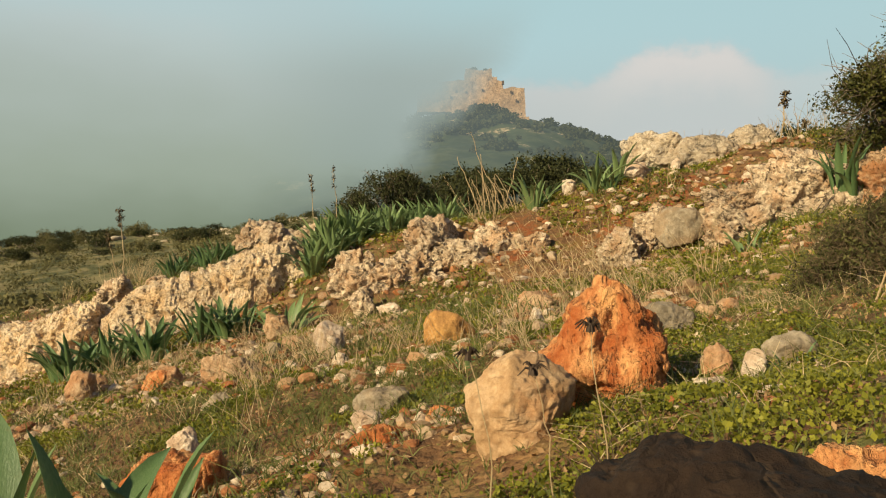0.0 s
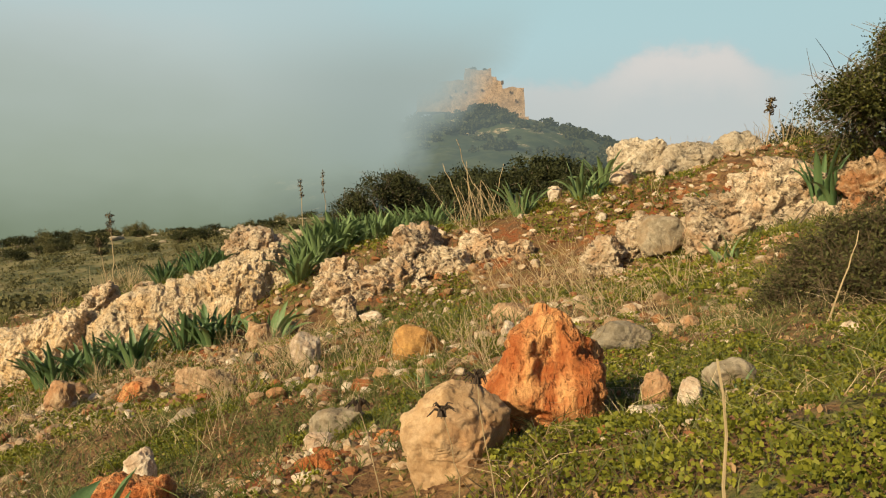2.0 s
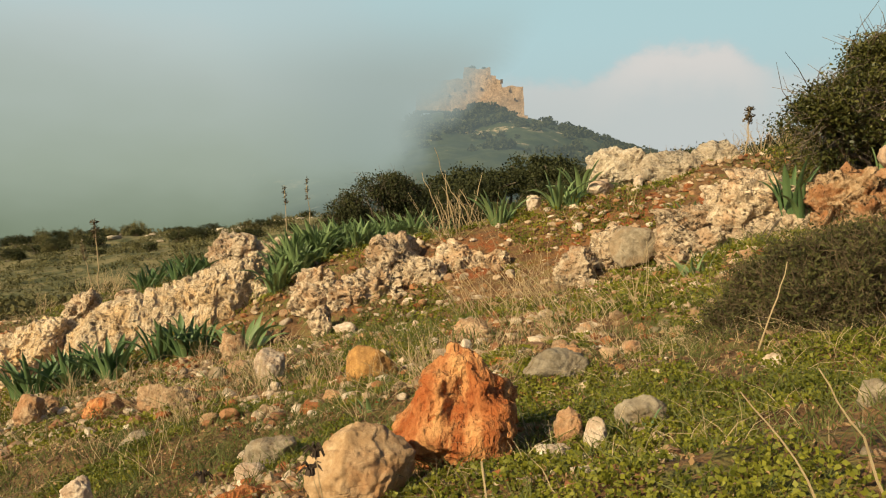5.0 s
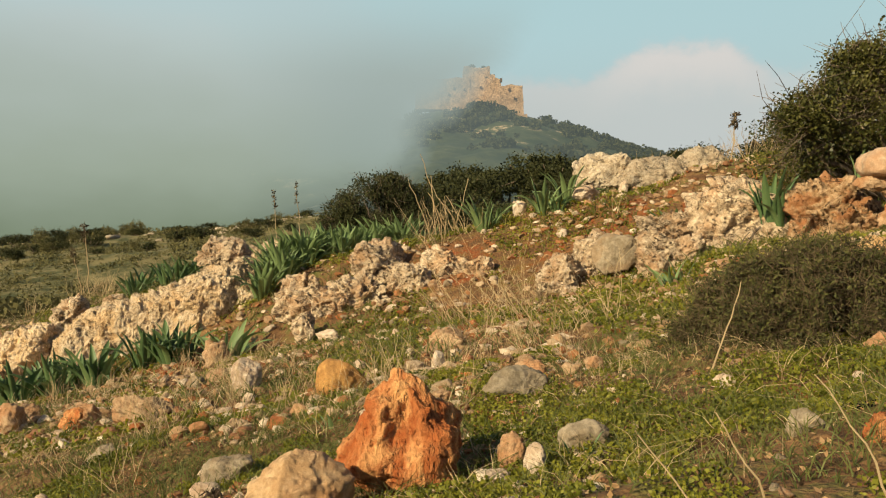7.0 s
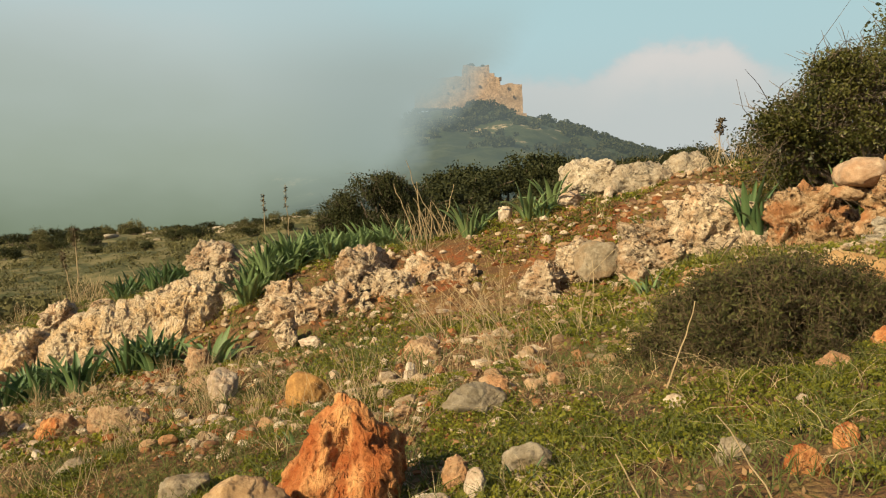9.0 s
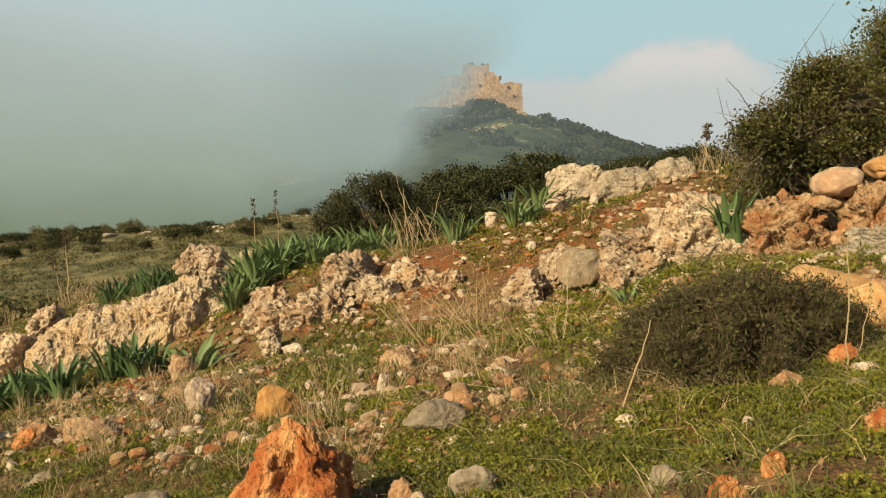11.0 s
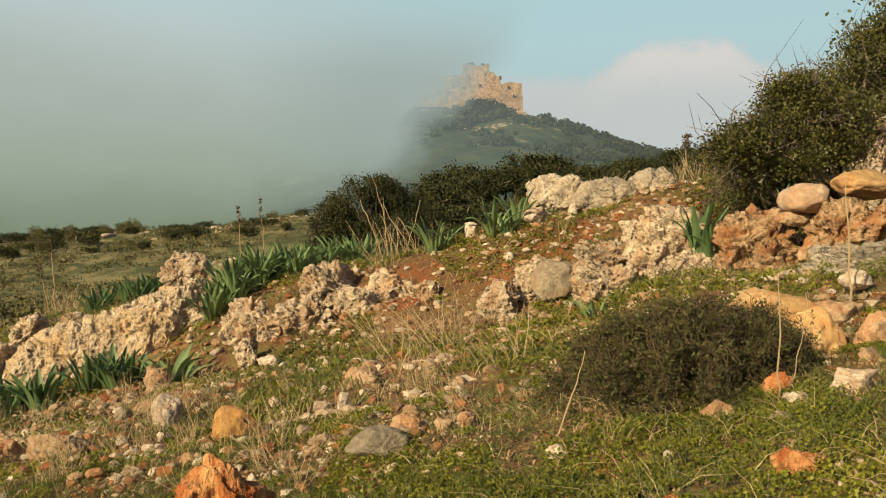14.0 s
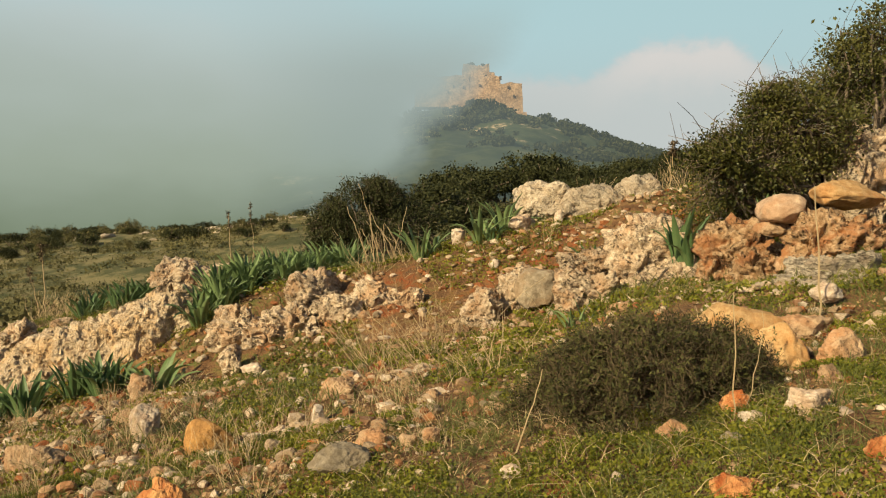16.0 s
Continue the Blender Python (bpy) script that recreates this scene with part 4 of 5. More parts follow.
def ledge_run(style, spine, depth, label, seed):
    """A long continuous ledge: a rounded bank of rock swept along a line, then fissured, blocked and pitted."""
    n, k = 420, 150
    sp = np.array(spine)
    t = np.linspace(0, 1, n)
    at = np.linspace(0, 1, len(sp))
    x, y, top, low = (np.interp(t, at, sp[:, c]) for c in range(4))
    end = np.clip(1 - np.abs(2 * t - 1) ** 9, 0, 1) ** 0.5
    top = top + 0.05 * fbm(np.stack([x * 2.2, 0 * x, 0 * x], 1), 3, seed) - 0.02
    top = low + (top - low) * (0.25 + 0.75 * end)
    a = np.linspace(0, np.pi, k)
    ca, sa = np.sign(np.cos(a)) * np.abs(np.cos(a)) ** 0.75, np.sin(a) ** 0.7
    X = np.repeat(x[:, None], k, 1) - 0.04 * ca[None, :]
    Y = y[:, None] - (depth * (0.35 + 0.65 * end))[:, None] * ca[None, :]
    Z = low[:, None] - 0.12 + (top - low + 0.12)[:, None] * sa[None, :]
    P = np.stack([X, Y, Z], 2)
    nrm = np.cross(np.gradient(P, axis=0), np.gradient(P, axis=1))
    nrm = nrm.reshape(-1, 3) / (np.linalg.norm(nrm.reshape(-1, 3), axis=1)[:, None] + 1e-9)
    p = P.reshape(-1, 3)
    if nrm[len(nrm) // 2][2] < 0:
        nrm = -nrm
    q = p / 0.62 + seed
    warp = 0.5 * np.stack([vnoise(q * 7, seed + 1), vnoise(q * 7, seed + 2), vnoise(q * 7, seed + 3)], 1)
    dis = 0.075 * fbm(q * 2.0, 5, seed + 4, 0.45) + 0.034 * chunks(q * 4 + warp, seed + 9) + 0.015 * chunks(q * 13 + warp, seed + 11) + 0.007 * chunks(q * 30 + warp, seed + 12)
    where = np.clip(0.35 + fbm(q * 2, 2, seed + 20), 0, 1)
    dis = dis - 0.032 * where * np.clip(0.55 - cells(q * 8 + warp, seed + 5), 0, 1) / 0.55 - 0.010 * np.clip(0.5 - cells(q * 20 + warp, seed + 6), 0, 1) * 2
    dis = dis - 0.010 * fissures(q, warp, seed)
    v = p + nrm * dis[:, None]
    c = np.array([x.mean(), y.mean(), low.min()])
    i = (np.arange(n - 1)[:, None] * k + np.arange(k - 1)[None, :]).ravel()
    f = np.stack([i, i + k, i + k + 1, i + 1], 1)
    return thing("rock_outcrop", *c, label, "rock", "limestone outcrops", mesh_of("outcrop", v - c, f, ROCKS[style], True))


ledge_run("ledge", [(-2.86, 6.80, 0.02, -0.42), (-2.62, 6.80, 0.14, -0.38), (-2.25, 6.82, 0.22, -0.36), (-1.98, 6.85, 0.32, -0.36), (-1.66, 6.88, 0.44, -0.33), (-1.38, 6.90, 0.54, -0.25), (-1.02, 6.92, 0.50, -0.12)], 0.36, "long pitted limestone ledge, golden and pale tan", 71)
ledge_run("ledge", [(-4.6, 7.1, -0.45, -0.8), (-4.0, 7.0, -0.27, -0.7), (-3.5, 6.9, -0.10, -0.6), (-3.15, 6.85, -0.03, -0.5), (-2.84, 6.8, 0.04, -0.45)], 0.28, "low end of the pitted limestone ledge", 83)
for x0 in (-3.3, -2.6, -2.2, -1.8, -1.3):
    rubble.append((x0, 6.6, 0.6, 0.5))


def loose_stones():
    """Fist-sized stones lying about, a few shapes used over and over."""
    shapes = []
    for i, st in enumerate(("tan", "white", "tan", "rust", "grey", "white", "rust", "tan")):
        v, f = rock_shape(st, 1.0, rng.uniform(0.7, 1.0), rng.uniform(0.45, 0.75), 300 + i, 3)
        shapes.append((mesh_of("loose_stone", v, f, ROCKS[st], True), {"tan": "small tan limestone lying on the slope", "white": "small pale limestone lying on the slope", "rust": "small orange-brown stone lying on the slope", "grey": "small grey stone lying on the slope"}[st]))
    for x0, y0, w, d in rubble:
        for i in range(2):
            x, y = x0 + rng.uniform(-0.7, 0.7) * w, y0 - d * rng.uniform(0.35, 0.75)
            s = rng.uniform(0.05, 0.13)
            me, lab = shapes[rng.choice([0, 1, 2, 5, 7])]
            ob = thing("loose_stone", x, y, one_z(x, y) + s * 0.1, lab + " below an outcrop", "stone", "loose stones", me)
            ob.rotation_euler = (rng.uniform(-0.4, 0.4), rng.uniform(-0.4, 0.4), rng.uniform(0, 6.28))
            ob.scale = (s, s, s)
    k = 0
    while k < 240:
        y = rng.uniform(0.9, 2.8) if k < 70 else rng.uniform(2.8, 8.2)
        x = rng.uniform(-0.55 * y - 0.5, 0.55 * y + 1.2)
        if vnoise(np.array([[x * 1.1, y * 1.1, 0.3]]), 55)[0] < -0.15 and rng.random() < 0.7:
            continue
        k += 1
        s = rng.uniform(0.012, 0.026) if y < 1.6 and x > 0.3 else rng.uniform(0.018, 0.05) if y < 2.8 else rng.uniform(0.03, 0.085) * (1.0 if rng.random() < 0.85 else 1.5)
        me, lab = shapes[rng.integers(len(shapes))]
        ob = thing("loose_stone", x, y, one_z(x, y) + s * 0.12, lab, "stone", "loose stones", me)
        ob.rotation_euler = (rng.uniform(-0.3, 0.3), rng.uniform(-0.3, 0.3), rng.uniform(0, 6.28))
        ob.scale = (s, s, s)


loose_stones()


def pebbles():
    B = Build()
    v0, f0 = ICO[1]
    n = 16000
    y = np.where(rng.random(n) < 0.5, rng.uniform(0.5, 3, n), rng.uniform(3, 9.5, n))
    x = rng.uniform(-0.62 * y - 0.5, 0.62 * y + 1.2)
    s = np.where(y < 3, 0.004 + 0.02 * rng.random(n) ** 2, 0.01 + 0.042 * rng.random(n) ** 2)
    keep = (vnoise(np.stack([x * 1.6, y * 1.6, 0 * x], 1), 61) + 0.5 * red_at(x, y) - 1.2 * np.exp(-((x - 0.9) / 0.9) ** 2 - ((y - 1.1) / 0.8) ** 2) > -0.15)
    z = ground_z(x, y)
    for i in np.nonzero(keep)[0]:
        v = v0 * rng.uniform(0.6, 1.3, (len(v0), 1)) * s[i] * np.array([1, rng.uniform(0.6, 1), rng.uniform(0.4, 0.7)])
        a = rng.uniform(0, 6.28)
        v = v @ np.array([[math.cos(a), math.sin(a), 0], [-math.sin(a), math.cos(a), 0], [0, 0, 1]])
        B.add(v + (x[i], y[i], z[i] + s[i] * 0.15), f0)
    tagged(new("pebbles", B.mesh("pebbles", PEBBLE, False)), "scattered tan, white and rust pebbles on the soil", "pebbles", "", "stuff")


pebbles()


def rubble_stones():
    """Angular hand-sized stones all over the slope, too many to count."""
    B = Build()
    kinds = [rock_shape("tan", 1.0, 0.8, 0.6, 500 + i, 2)[0] for i in range(10)]
    f0 = ICO[2][1]
    n = 7600
    y = np.where(rng.random(n) < 0.28, rng.uniform(1.0, 2.6, n), rng.uniform(2.6, 7.6, n))
    x = rng.uniform(-0.58 * y - 0.4, 0.45 * y + 1.1)
    s = np.where(y < 2.6, 0.014 + 0.03 * rng.random(n) ** 2, 0.022 + 0.075 * rng.random(n) ** 2.5)
    keep = vnoise(np.stack([x * 1.3, y * 1.3, 0 * x], 1), 63) + 0.6 * red_at(x, y) - 0.35 * np.clip(x - 0.3, -0.6, 1) - 1.6 * np.exp(-((x - 0.9) / 0.9) ** 2 - ((y - 1.15) / 0.8) ** 2) > -0.02
    z = ground_z(x, y)
    for i in np.nonzero(keep)[0]:
        m = np.array(Euler((rng.uniform(-0.5, 0.5), rng.uniform(-0.5, 0.5), rng.uniform(0, 6.28))).to_matrix())
        B.add(kinds[rng.integers(10)] @ m.T * s[i] * np.array([1, 1, rng.uniform(0.7, 1.1)]) + (x[i], y[i], z[i] + s[i] * 0.14), f0)
    tagged(new("rubble", B.mesh("rubble", PEBBLE, False)), "angular tan and white rubble strewn over the slope", "rubble", "", "stuff")


rubble_stones()


# ---------------------------------------------------------------- squill plants
def strap_leaf(length, width, curve, material, twist):
    n, k = 9, 5
    t = np.linspace(0, 1, n)
    wid = width * np.sin(np.pi * np.clip(0.16 + 0.84 * t, 0, 1)) ** 0.7
    wid[-1] = 0.002
    side = np.linspace(-1, 1, k)
    ang = curve * t ** 1.6
    px = np.concatenate([[0], np.cumsum(np.sin(ang[1:]) * length / (n - 1))])
    pz = np.concatenate([[0], np.cumsum(np.cos(ang[1:]) * length / (n - 1))])
    v = []
    for i in range(n):
        a = twist * t[i]
        for s in side:
            u = s * wid[i] / 2
            fold = abs(s) ** 1.5 * wid[i] * 0.22
            wave = 0.05 * wid[i] * math.sin(9 * t[i] + 2 * s)
            lx, ly = -fold * math.cos(ang[i]) + wave, u
            v.append((px[i] + lx * math.cos(a) - ly * math.sin(a), lx * math.sin(a) + ly * math.cos(a), pz[i] + fold * math.sin(ang[i])))
    f = [(i * k + j, i * k + j + 1, (i + 1) * k + j + 1, (i + 1) * k + j) for i in range(n - 1) for j in range(k - 1)]
    return mesh_of("leaf", np.array(v), np.array(f), material, True)


LEAVES = {key: [strap_leaf(1.0, wd, c, mat, tw) for wd, c, tw in ((0.15, 0.35, 0.3), (0.18, 0.7, -0.35), (0.16, 1.1, 0.4), (0.2, 0.5, 0.1), (0.17, 1.5, -0.4), (0.14, 0.2, 0.6))] for key, mat in (("light", SQUILL), ("dark", SQUILL_SHADED))}


def squill(x, y, height, count, tone="light", label="", z=None, lean=0.75, wide=1.0):
    zz = (one_z(x, y) if z is None else z) - 0.03
    ob = thing("squill_plant", x, y, zz, label or "clump of broad green strap-shaped squill leaves on the slope", "plant", "squill plants")
    for i in range(count):
        a = i * 2.4 + rng.uniform(-0.4, 0.4)
        out = lean * (0.25 + 0.75 * i / count)
        s = height * rng.uniform(0.75, 1.1)
        m = Matrix.LocRotScale((0.025 * math.cos(a) * count / 6, 0.025 * math.sin(a) * count / 6, 0), (Euler((0, 0, a)).to_quaternion() @ Euler((0, out * rng.uniform(0.5, 1.2), 0)).to_quaternion()), (s, s * wide * rng.uniform(0.6, 1.0), s))
        part("leaf", LEAVES[tone][rng.integers(6)], ob, "", m)
    return ob


def squill_bed(n, xa, xb, ya, yb, height, tone, label, dy=0.0):
    """Plants in a band that runs from (xa, ya) to (xb, yb)."""
    for i in range(n):
        t = rng.uniform(0, 1)
        squill(xa + (xb - xa) * t, ya + (yb - ya) * t + rng.uniform(-0.45, 0.45) + dy, height * rng.uniform(0.7, 1.15), 11, tone, label, None, 0.75)


squill_bed(72, -1.15, 0.08, 7.1, 8.4, 0.36, "light", "dense bed of broad green squill leaves behind the ledge")
squill_bed(5, 0.0, 0.35, 8.2, 8.6, 0.30, "light", "squill leaves at the end of the bed")
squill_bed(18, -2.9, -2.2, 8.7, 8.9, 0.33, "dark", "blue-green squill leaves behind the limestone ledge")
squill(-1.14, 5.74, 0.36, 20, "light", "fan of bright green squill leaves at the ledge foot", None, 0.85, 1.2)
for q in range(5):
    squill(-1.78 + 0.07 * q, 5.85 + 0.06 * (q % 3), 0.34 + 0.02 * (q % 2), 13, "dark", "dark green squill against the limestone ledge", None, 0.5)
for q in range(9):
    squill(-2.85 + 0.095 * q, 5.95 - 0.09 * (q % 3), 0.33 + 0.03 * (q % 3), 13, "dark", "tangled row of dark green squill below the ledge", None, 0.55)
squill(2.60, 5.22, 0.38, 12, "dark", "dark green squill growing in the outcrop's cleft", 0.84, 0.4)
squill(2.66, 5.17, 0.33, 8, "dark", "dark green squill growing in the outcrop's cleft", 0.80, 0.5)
squill(1.33, 7.0, 0.40, 11, "light", "broad green squill leaves by the crest", None, 0.8)
squill(1.55, 7.1, 0.40, 10, "light", "broad green squill leaves by the crest", None, 0.8)
squill(1.45, 6.95, 0.26, 9, "dark", "broad green squill leaves by the crest", None, 0.9)
squill(0.80, 7.0, 0.36, 11, "light", "green squill leaves beside the dry stalks", None, 0.7)
squill(0.92, 7.15, 0.30, 8, "light", "green squill leaves beside the dry stalks", None, 0.7)
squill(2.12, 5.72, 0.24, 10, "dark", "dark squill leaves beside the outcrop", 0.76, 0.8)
squill(1.80, 4.72, 0.22, 8, "light", "pale green squill below the outcrop", None, 0.9)
squill(1.88, 4.75, 0.20, 6, "light", "pale green squill below the outcrop", None, 0.9)
squill(3.08, 5.0, 0.22, 4, "light", "two upright squill leaves on top of the outcrop", 1.10, 0.3)
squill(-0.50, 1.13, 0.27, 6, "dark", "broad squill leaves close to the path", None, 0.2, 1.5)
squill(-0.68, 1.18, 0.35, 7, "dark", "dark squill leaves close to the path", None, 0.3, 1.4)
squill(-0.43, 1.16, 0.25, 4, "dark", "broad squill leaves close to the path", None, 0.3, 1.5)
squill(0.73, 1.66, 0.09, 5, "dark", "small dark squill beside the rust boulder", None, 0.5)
squill(0.08, 2.5, 0.1, 5, "light", "small squill leaves in the weeds", None, 0.5)


# ---------------------------------------------------------------- shrubs and trees
def burnet_bush(x, y, rx, ry, h):
    z = one_z(x, y) - 0.16
    bush = thing("thorny_bush", x, y, z, "low dense thorny bush with grey-brown twigs and olive leaves", "bush")
    T, U, Lc = Build(), Build(), []
    for i in range(46):
        a = rng.uniform(0, 6.28)
        r = math.sqrt(rng.random())
        top = (rx * r * math.cos(a) * 0.85, ry * r * math.sin(a) * 0.85, h * math.sqrt(max(0.05, 1 - 0.8 * r * r)) * rng.uniform(0.6, 0.9))
        T.add(*tube(bent((rng.uniform(-0.06, 0.06), rng.uniform(-0.06, 0.06), -0.03), top, 0.12, 6), 0.007, 0.002, 5))
    slope = 0.12
    for i in range(270):
        a = rng.uniform(0, 6.28)
        r = math.sqrt(rng.random())
        lump = 1 + 0.14 * math.sin(3 * a + 1) + 0.09 * math.sin(7 * a)
        zt = math.sqrt(max(0.0, 1 - r ** 2.6))
        k = rng.uniform(0.78, 1.0) if rng.random() < 0.8 else rng.uniform(0.3, 0.75)
        c = np.array([rx * r * lump * math.cos(a), ry * r * lump * math.sin(a), 0.0])
        c[2] = slope * c[0] + h * zt * k + 0.02
        away = np.array([c[0] / rx, c[1] / ry, 0.35 + 0.8 * zt])
        away /= np.linalg.norm(away)
        size = rng.uniform(0.04, 0.085)
        leafy = rng.uniform(0.25, 1.0)
        for _ in range(30):
            p = c + rng.normal(size=3) * size * 0.35 - away * size * 0.3
            d = away * 0.9 + rng.normal(size=3) * 0.75
            d /= np.linalg.norm(d)
            ln = size * rng.uniform(0.6, 1.25)
            q = p + d * ln
            bend = rng.normal(size=3) * 0.22 * ln
            U.add(*tube([p, (p + q) / 2 + bend, q], 0.0015, 0.0006, 3))
            U.add(*tube([(p + q) / 2 + bend, q + np.cross(d, rng.normal(size=3)) * 0.45 * ln], 0.0011, 0.0005, 3))
            for _ in range(int(3 + 13 * leafy * rng.random())):
                Lc.append(p + (q - p) * rng.uniform(0.35, 1.15) + rng.normal(size=3) * 0.006)
    part("stem", T.mesh("stem", BARK), bush, "dark woody branching stem")
    part("twig_tangle", U.mesh("twig_tangle", TWIG), bush, "tangled grey-brown thorny twigs")
    part("foliage", mesh_of("foliage", *leaves(np.array(Lc), 0.0145, 0.38, 0.45), BURNET), bush, "tiny olive-green leaves")
    return bush


burnet_bush(1.69, 2.66, 0.46, 0.42, 0.43)


def oak(x, y, z, lobes, clumps, per, leaf, label, spread=0.15, limbs=60, mat=None, trunk=0.07):
    """A many-stemmed oak: stems, limbs out to leaf clumps, and single leaves."""
    tree = thing("oak_tree", x, y, z, label, "tree", "")
    W, Lc = Build(), []
    for i in range(clumps):
        lx, ly, lz, rx, ry, rz = lobes[i % len(lobes)] if i < len(lobes) * 2 else lobes[rng.integers(len(lobes))]
        d = unit(1)[0]
        c = np.array([lx, ly, lz]) + d * np.array([rx, ry, rz]) * rng.uniform(0.55, 1.0) ** 0.5 * (1 + 0.12 * math.sin(5 * d[0] + 3 * d[2]))
        if c[2] < 0.02:
            c[2] = 0.05
        if i < limbs:
            W.add(*tube(bent((rng.uniform(-0.1, 0.1), rng.uniform(-0.1, 0.1), -0.1), c, 0.08, 7), trunk * rng.uniform(0.4, 1), trunk * 0.07, 6))
        m = int(per * rng.uniform(0.5, 1.3))
        s = spread * rng.uniform(0.6, 1.35)
        pts = c + np.clip(rng.normal(size=(m, 3)), -1.7, 1.7) * s * np.array([1, 1, 0.7]) * 0.6
        Lc.append(pts)
        for _ in range(3):
            W.add(*tube(bent(c - d * s * 1.5, c + rng.normal(size=3) * s, 0.15, 4), trunk * 0.07, trunk * 0.02, 3))
    part("trunk", W.mesh("trunk", BARK), tree, "crooked grey-brown stems and limbs")
    part("crown", mesh_of("crown", *leaves(np.concatenate(Lc), leaf, 0.6, 0.4), mat or OAK), tree, "small dark evergreen leaves")
    return tree


TZ = one_z(4.1, 5.9)
oak(4.1, 6.0, TZ, [(0.25, 0.1, 0.75, 0.95, 0.7, 0.75), (1.0, 0.3, 1.05, 1.0, 0.7, 0.8), (-0.55, -0.1, 0.42, 0.55, 0.45, 0.42), (-0.9, -0.15, 0.30, 0.45, 0.35, 0.35), (-0.3, 0.0, 0.75, 0.42, 0.4, 0.4), (0.0, 0.0, 1.12, 0.22, 0.3, 0.3), (0.35, 0, 1.4, 0.3, 0.3, 0.3), (-0.9, -0.5, 0.45, 0.35, 0.3, 0.3), (-0.5, -0.4, 0.72, 0.35, 0.3, 0.3), (-1.15, -0.58, 0.5, 0.14, 0.14, 0.12), (-0.74, -0.43, 0.86, 0.14, 0.14, 0.12)], 640, 125, 0.0235, "dense dark evergreen oak shrub on the bank", 0.12, 70)
oak(5.6, 7.2, one_z(5.6, 7.2), [(0, 0, 1.0, 1.1, 0.9, 1.1), (-0.8, 0, 0.5, 0.7, 0.6, 0.5)], 160, 44, 0.045, "evergreen oak shrub behind the bank", 0.16, 30)

FAR = 36.0
oak(-2.3, FAR, one_z(-2.3, FAR) - 0.4, [(-1.5, 0, 2.1, 1.1, 1.1, 1.1), (-1.5, 0, 0.8, 1.3, 1.3, 1.0), (0, 0, 2.6, 2.3, 2.0, 1.5), (1.6, 0.3, 2.0, 1.6, 1.6, 1.3), (-1.0, 0, 1.4, 1.6, 1.5, 1.2), (0.3, 0, 1.0, 2.4, 2.0, 1.0), (0.6, 0, 3.3, 1.0, 1.0, 0.7)], 600, 120, 0.09, "dark round-crowned oak beyond the ridge", 0.36, 40, OAK_FAR, 0.16)


def far_trees():
    protos = []
    for k in range(3):
        B = Build()
        lob = [(rng.uniform(-1, 1), rng.uniform(-0.7, 0.7), rng.uniform(0.5, 1.2)) for _ in range(5)]
        cs = []
        for i in range(90):
            lx, ly, lz = lob[i % 5]
            c = np.array([lx, ly, lz]) + unit(1)[0] * rng.uniform(0.4, 0.85) * np.array([1, 1, 0.75])
            c[2] = max(c[2], 0.05)
            cs.append(c + rng.normal(size=(34, 3)) * 0.13)
        W = Build()
        for i in range(6):
            W.add(*tube(bent((0, 0, -0.4), cs[i * 3][0], 0.1, 4), 0.09, 0.02, 4))
        protos.append((mesh_of("crown", *leaves(np.concatenate(cs), 0.11, 0.7), (OAK_FAR, SCRUB, OAK_FAR)[k]), W.mesh("trunk", BARK)))
    def put(x, y, s, label, which=None, dz=0.0):
        q = protos[rng.integers(3) if which is None else which]
        t = thing("tree", x, y, one_z(x, y) + dz, label, "tree", "distant trees")
        t.scale = (s * rng.uniform(0.85, 1.2), s, s * rng.uniform(0.85, 1.1))
        t.rotation_euler = (0, 0, rng.uniform(0, 6.28))
        part("crown", q[0], t)
        part("trunk", q[1], t)
    # dark belts of trees behind the ridge
    for i in range(13):
        put(rng.uniform(1.5, 16.5), rng.uniform(96, 104), rng.uniform(2.4, 3.2), "dark evergreen tree in a belt beyond the ridge", 0)
    for i in range(8):
        put(rng.uniform(16, 27), rng.uniform(96, 106), rng.uniform(1.7, 2.3), "dark evergreen tree in a belt beyond the ridge", 0)
    for i in range(10):
        put(rng.uniform(28.5, 46), rng.uniform(96, 106), rng.uniform(2.2, 3.4), "dark evergreen tree in a belt beyond the ridge", 0)
    for i in range(18):
        put(rng.uniform(-1, 30), rng.uniform(60, 92), rng.uniform(1.8, 2.6), "dark evergreen tree beyond the ridge", 0)
    for i in range(16):
        put(rng.uniform(2, 14), rng.uniform(24, 40), rng.uniform(0.7, 1.1), "dark evergreen shrub behind the crest", 0)
    # scrub on the facing slope and along its skyline
    for i in range(95):
        y = rng.uniform(78, 132)
        put(rng.uniform(-0.60 * y, -0.13 * y), y, rng.uniform(0.5, 1.1), "dark scrub tree on the far slope")
    for a, s in ((-69, 1.3), (-66, 1.5), (-63.5, 1.2), (-45.6, 1.0), (-40.3, 1.5), (-38.8, 1.1), (-35.5, 1.0), (-31.0, 1.1)):
        put(a, 127, s, "rounded tree on the far skyline", 0)


far_trees()


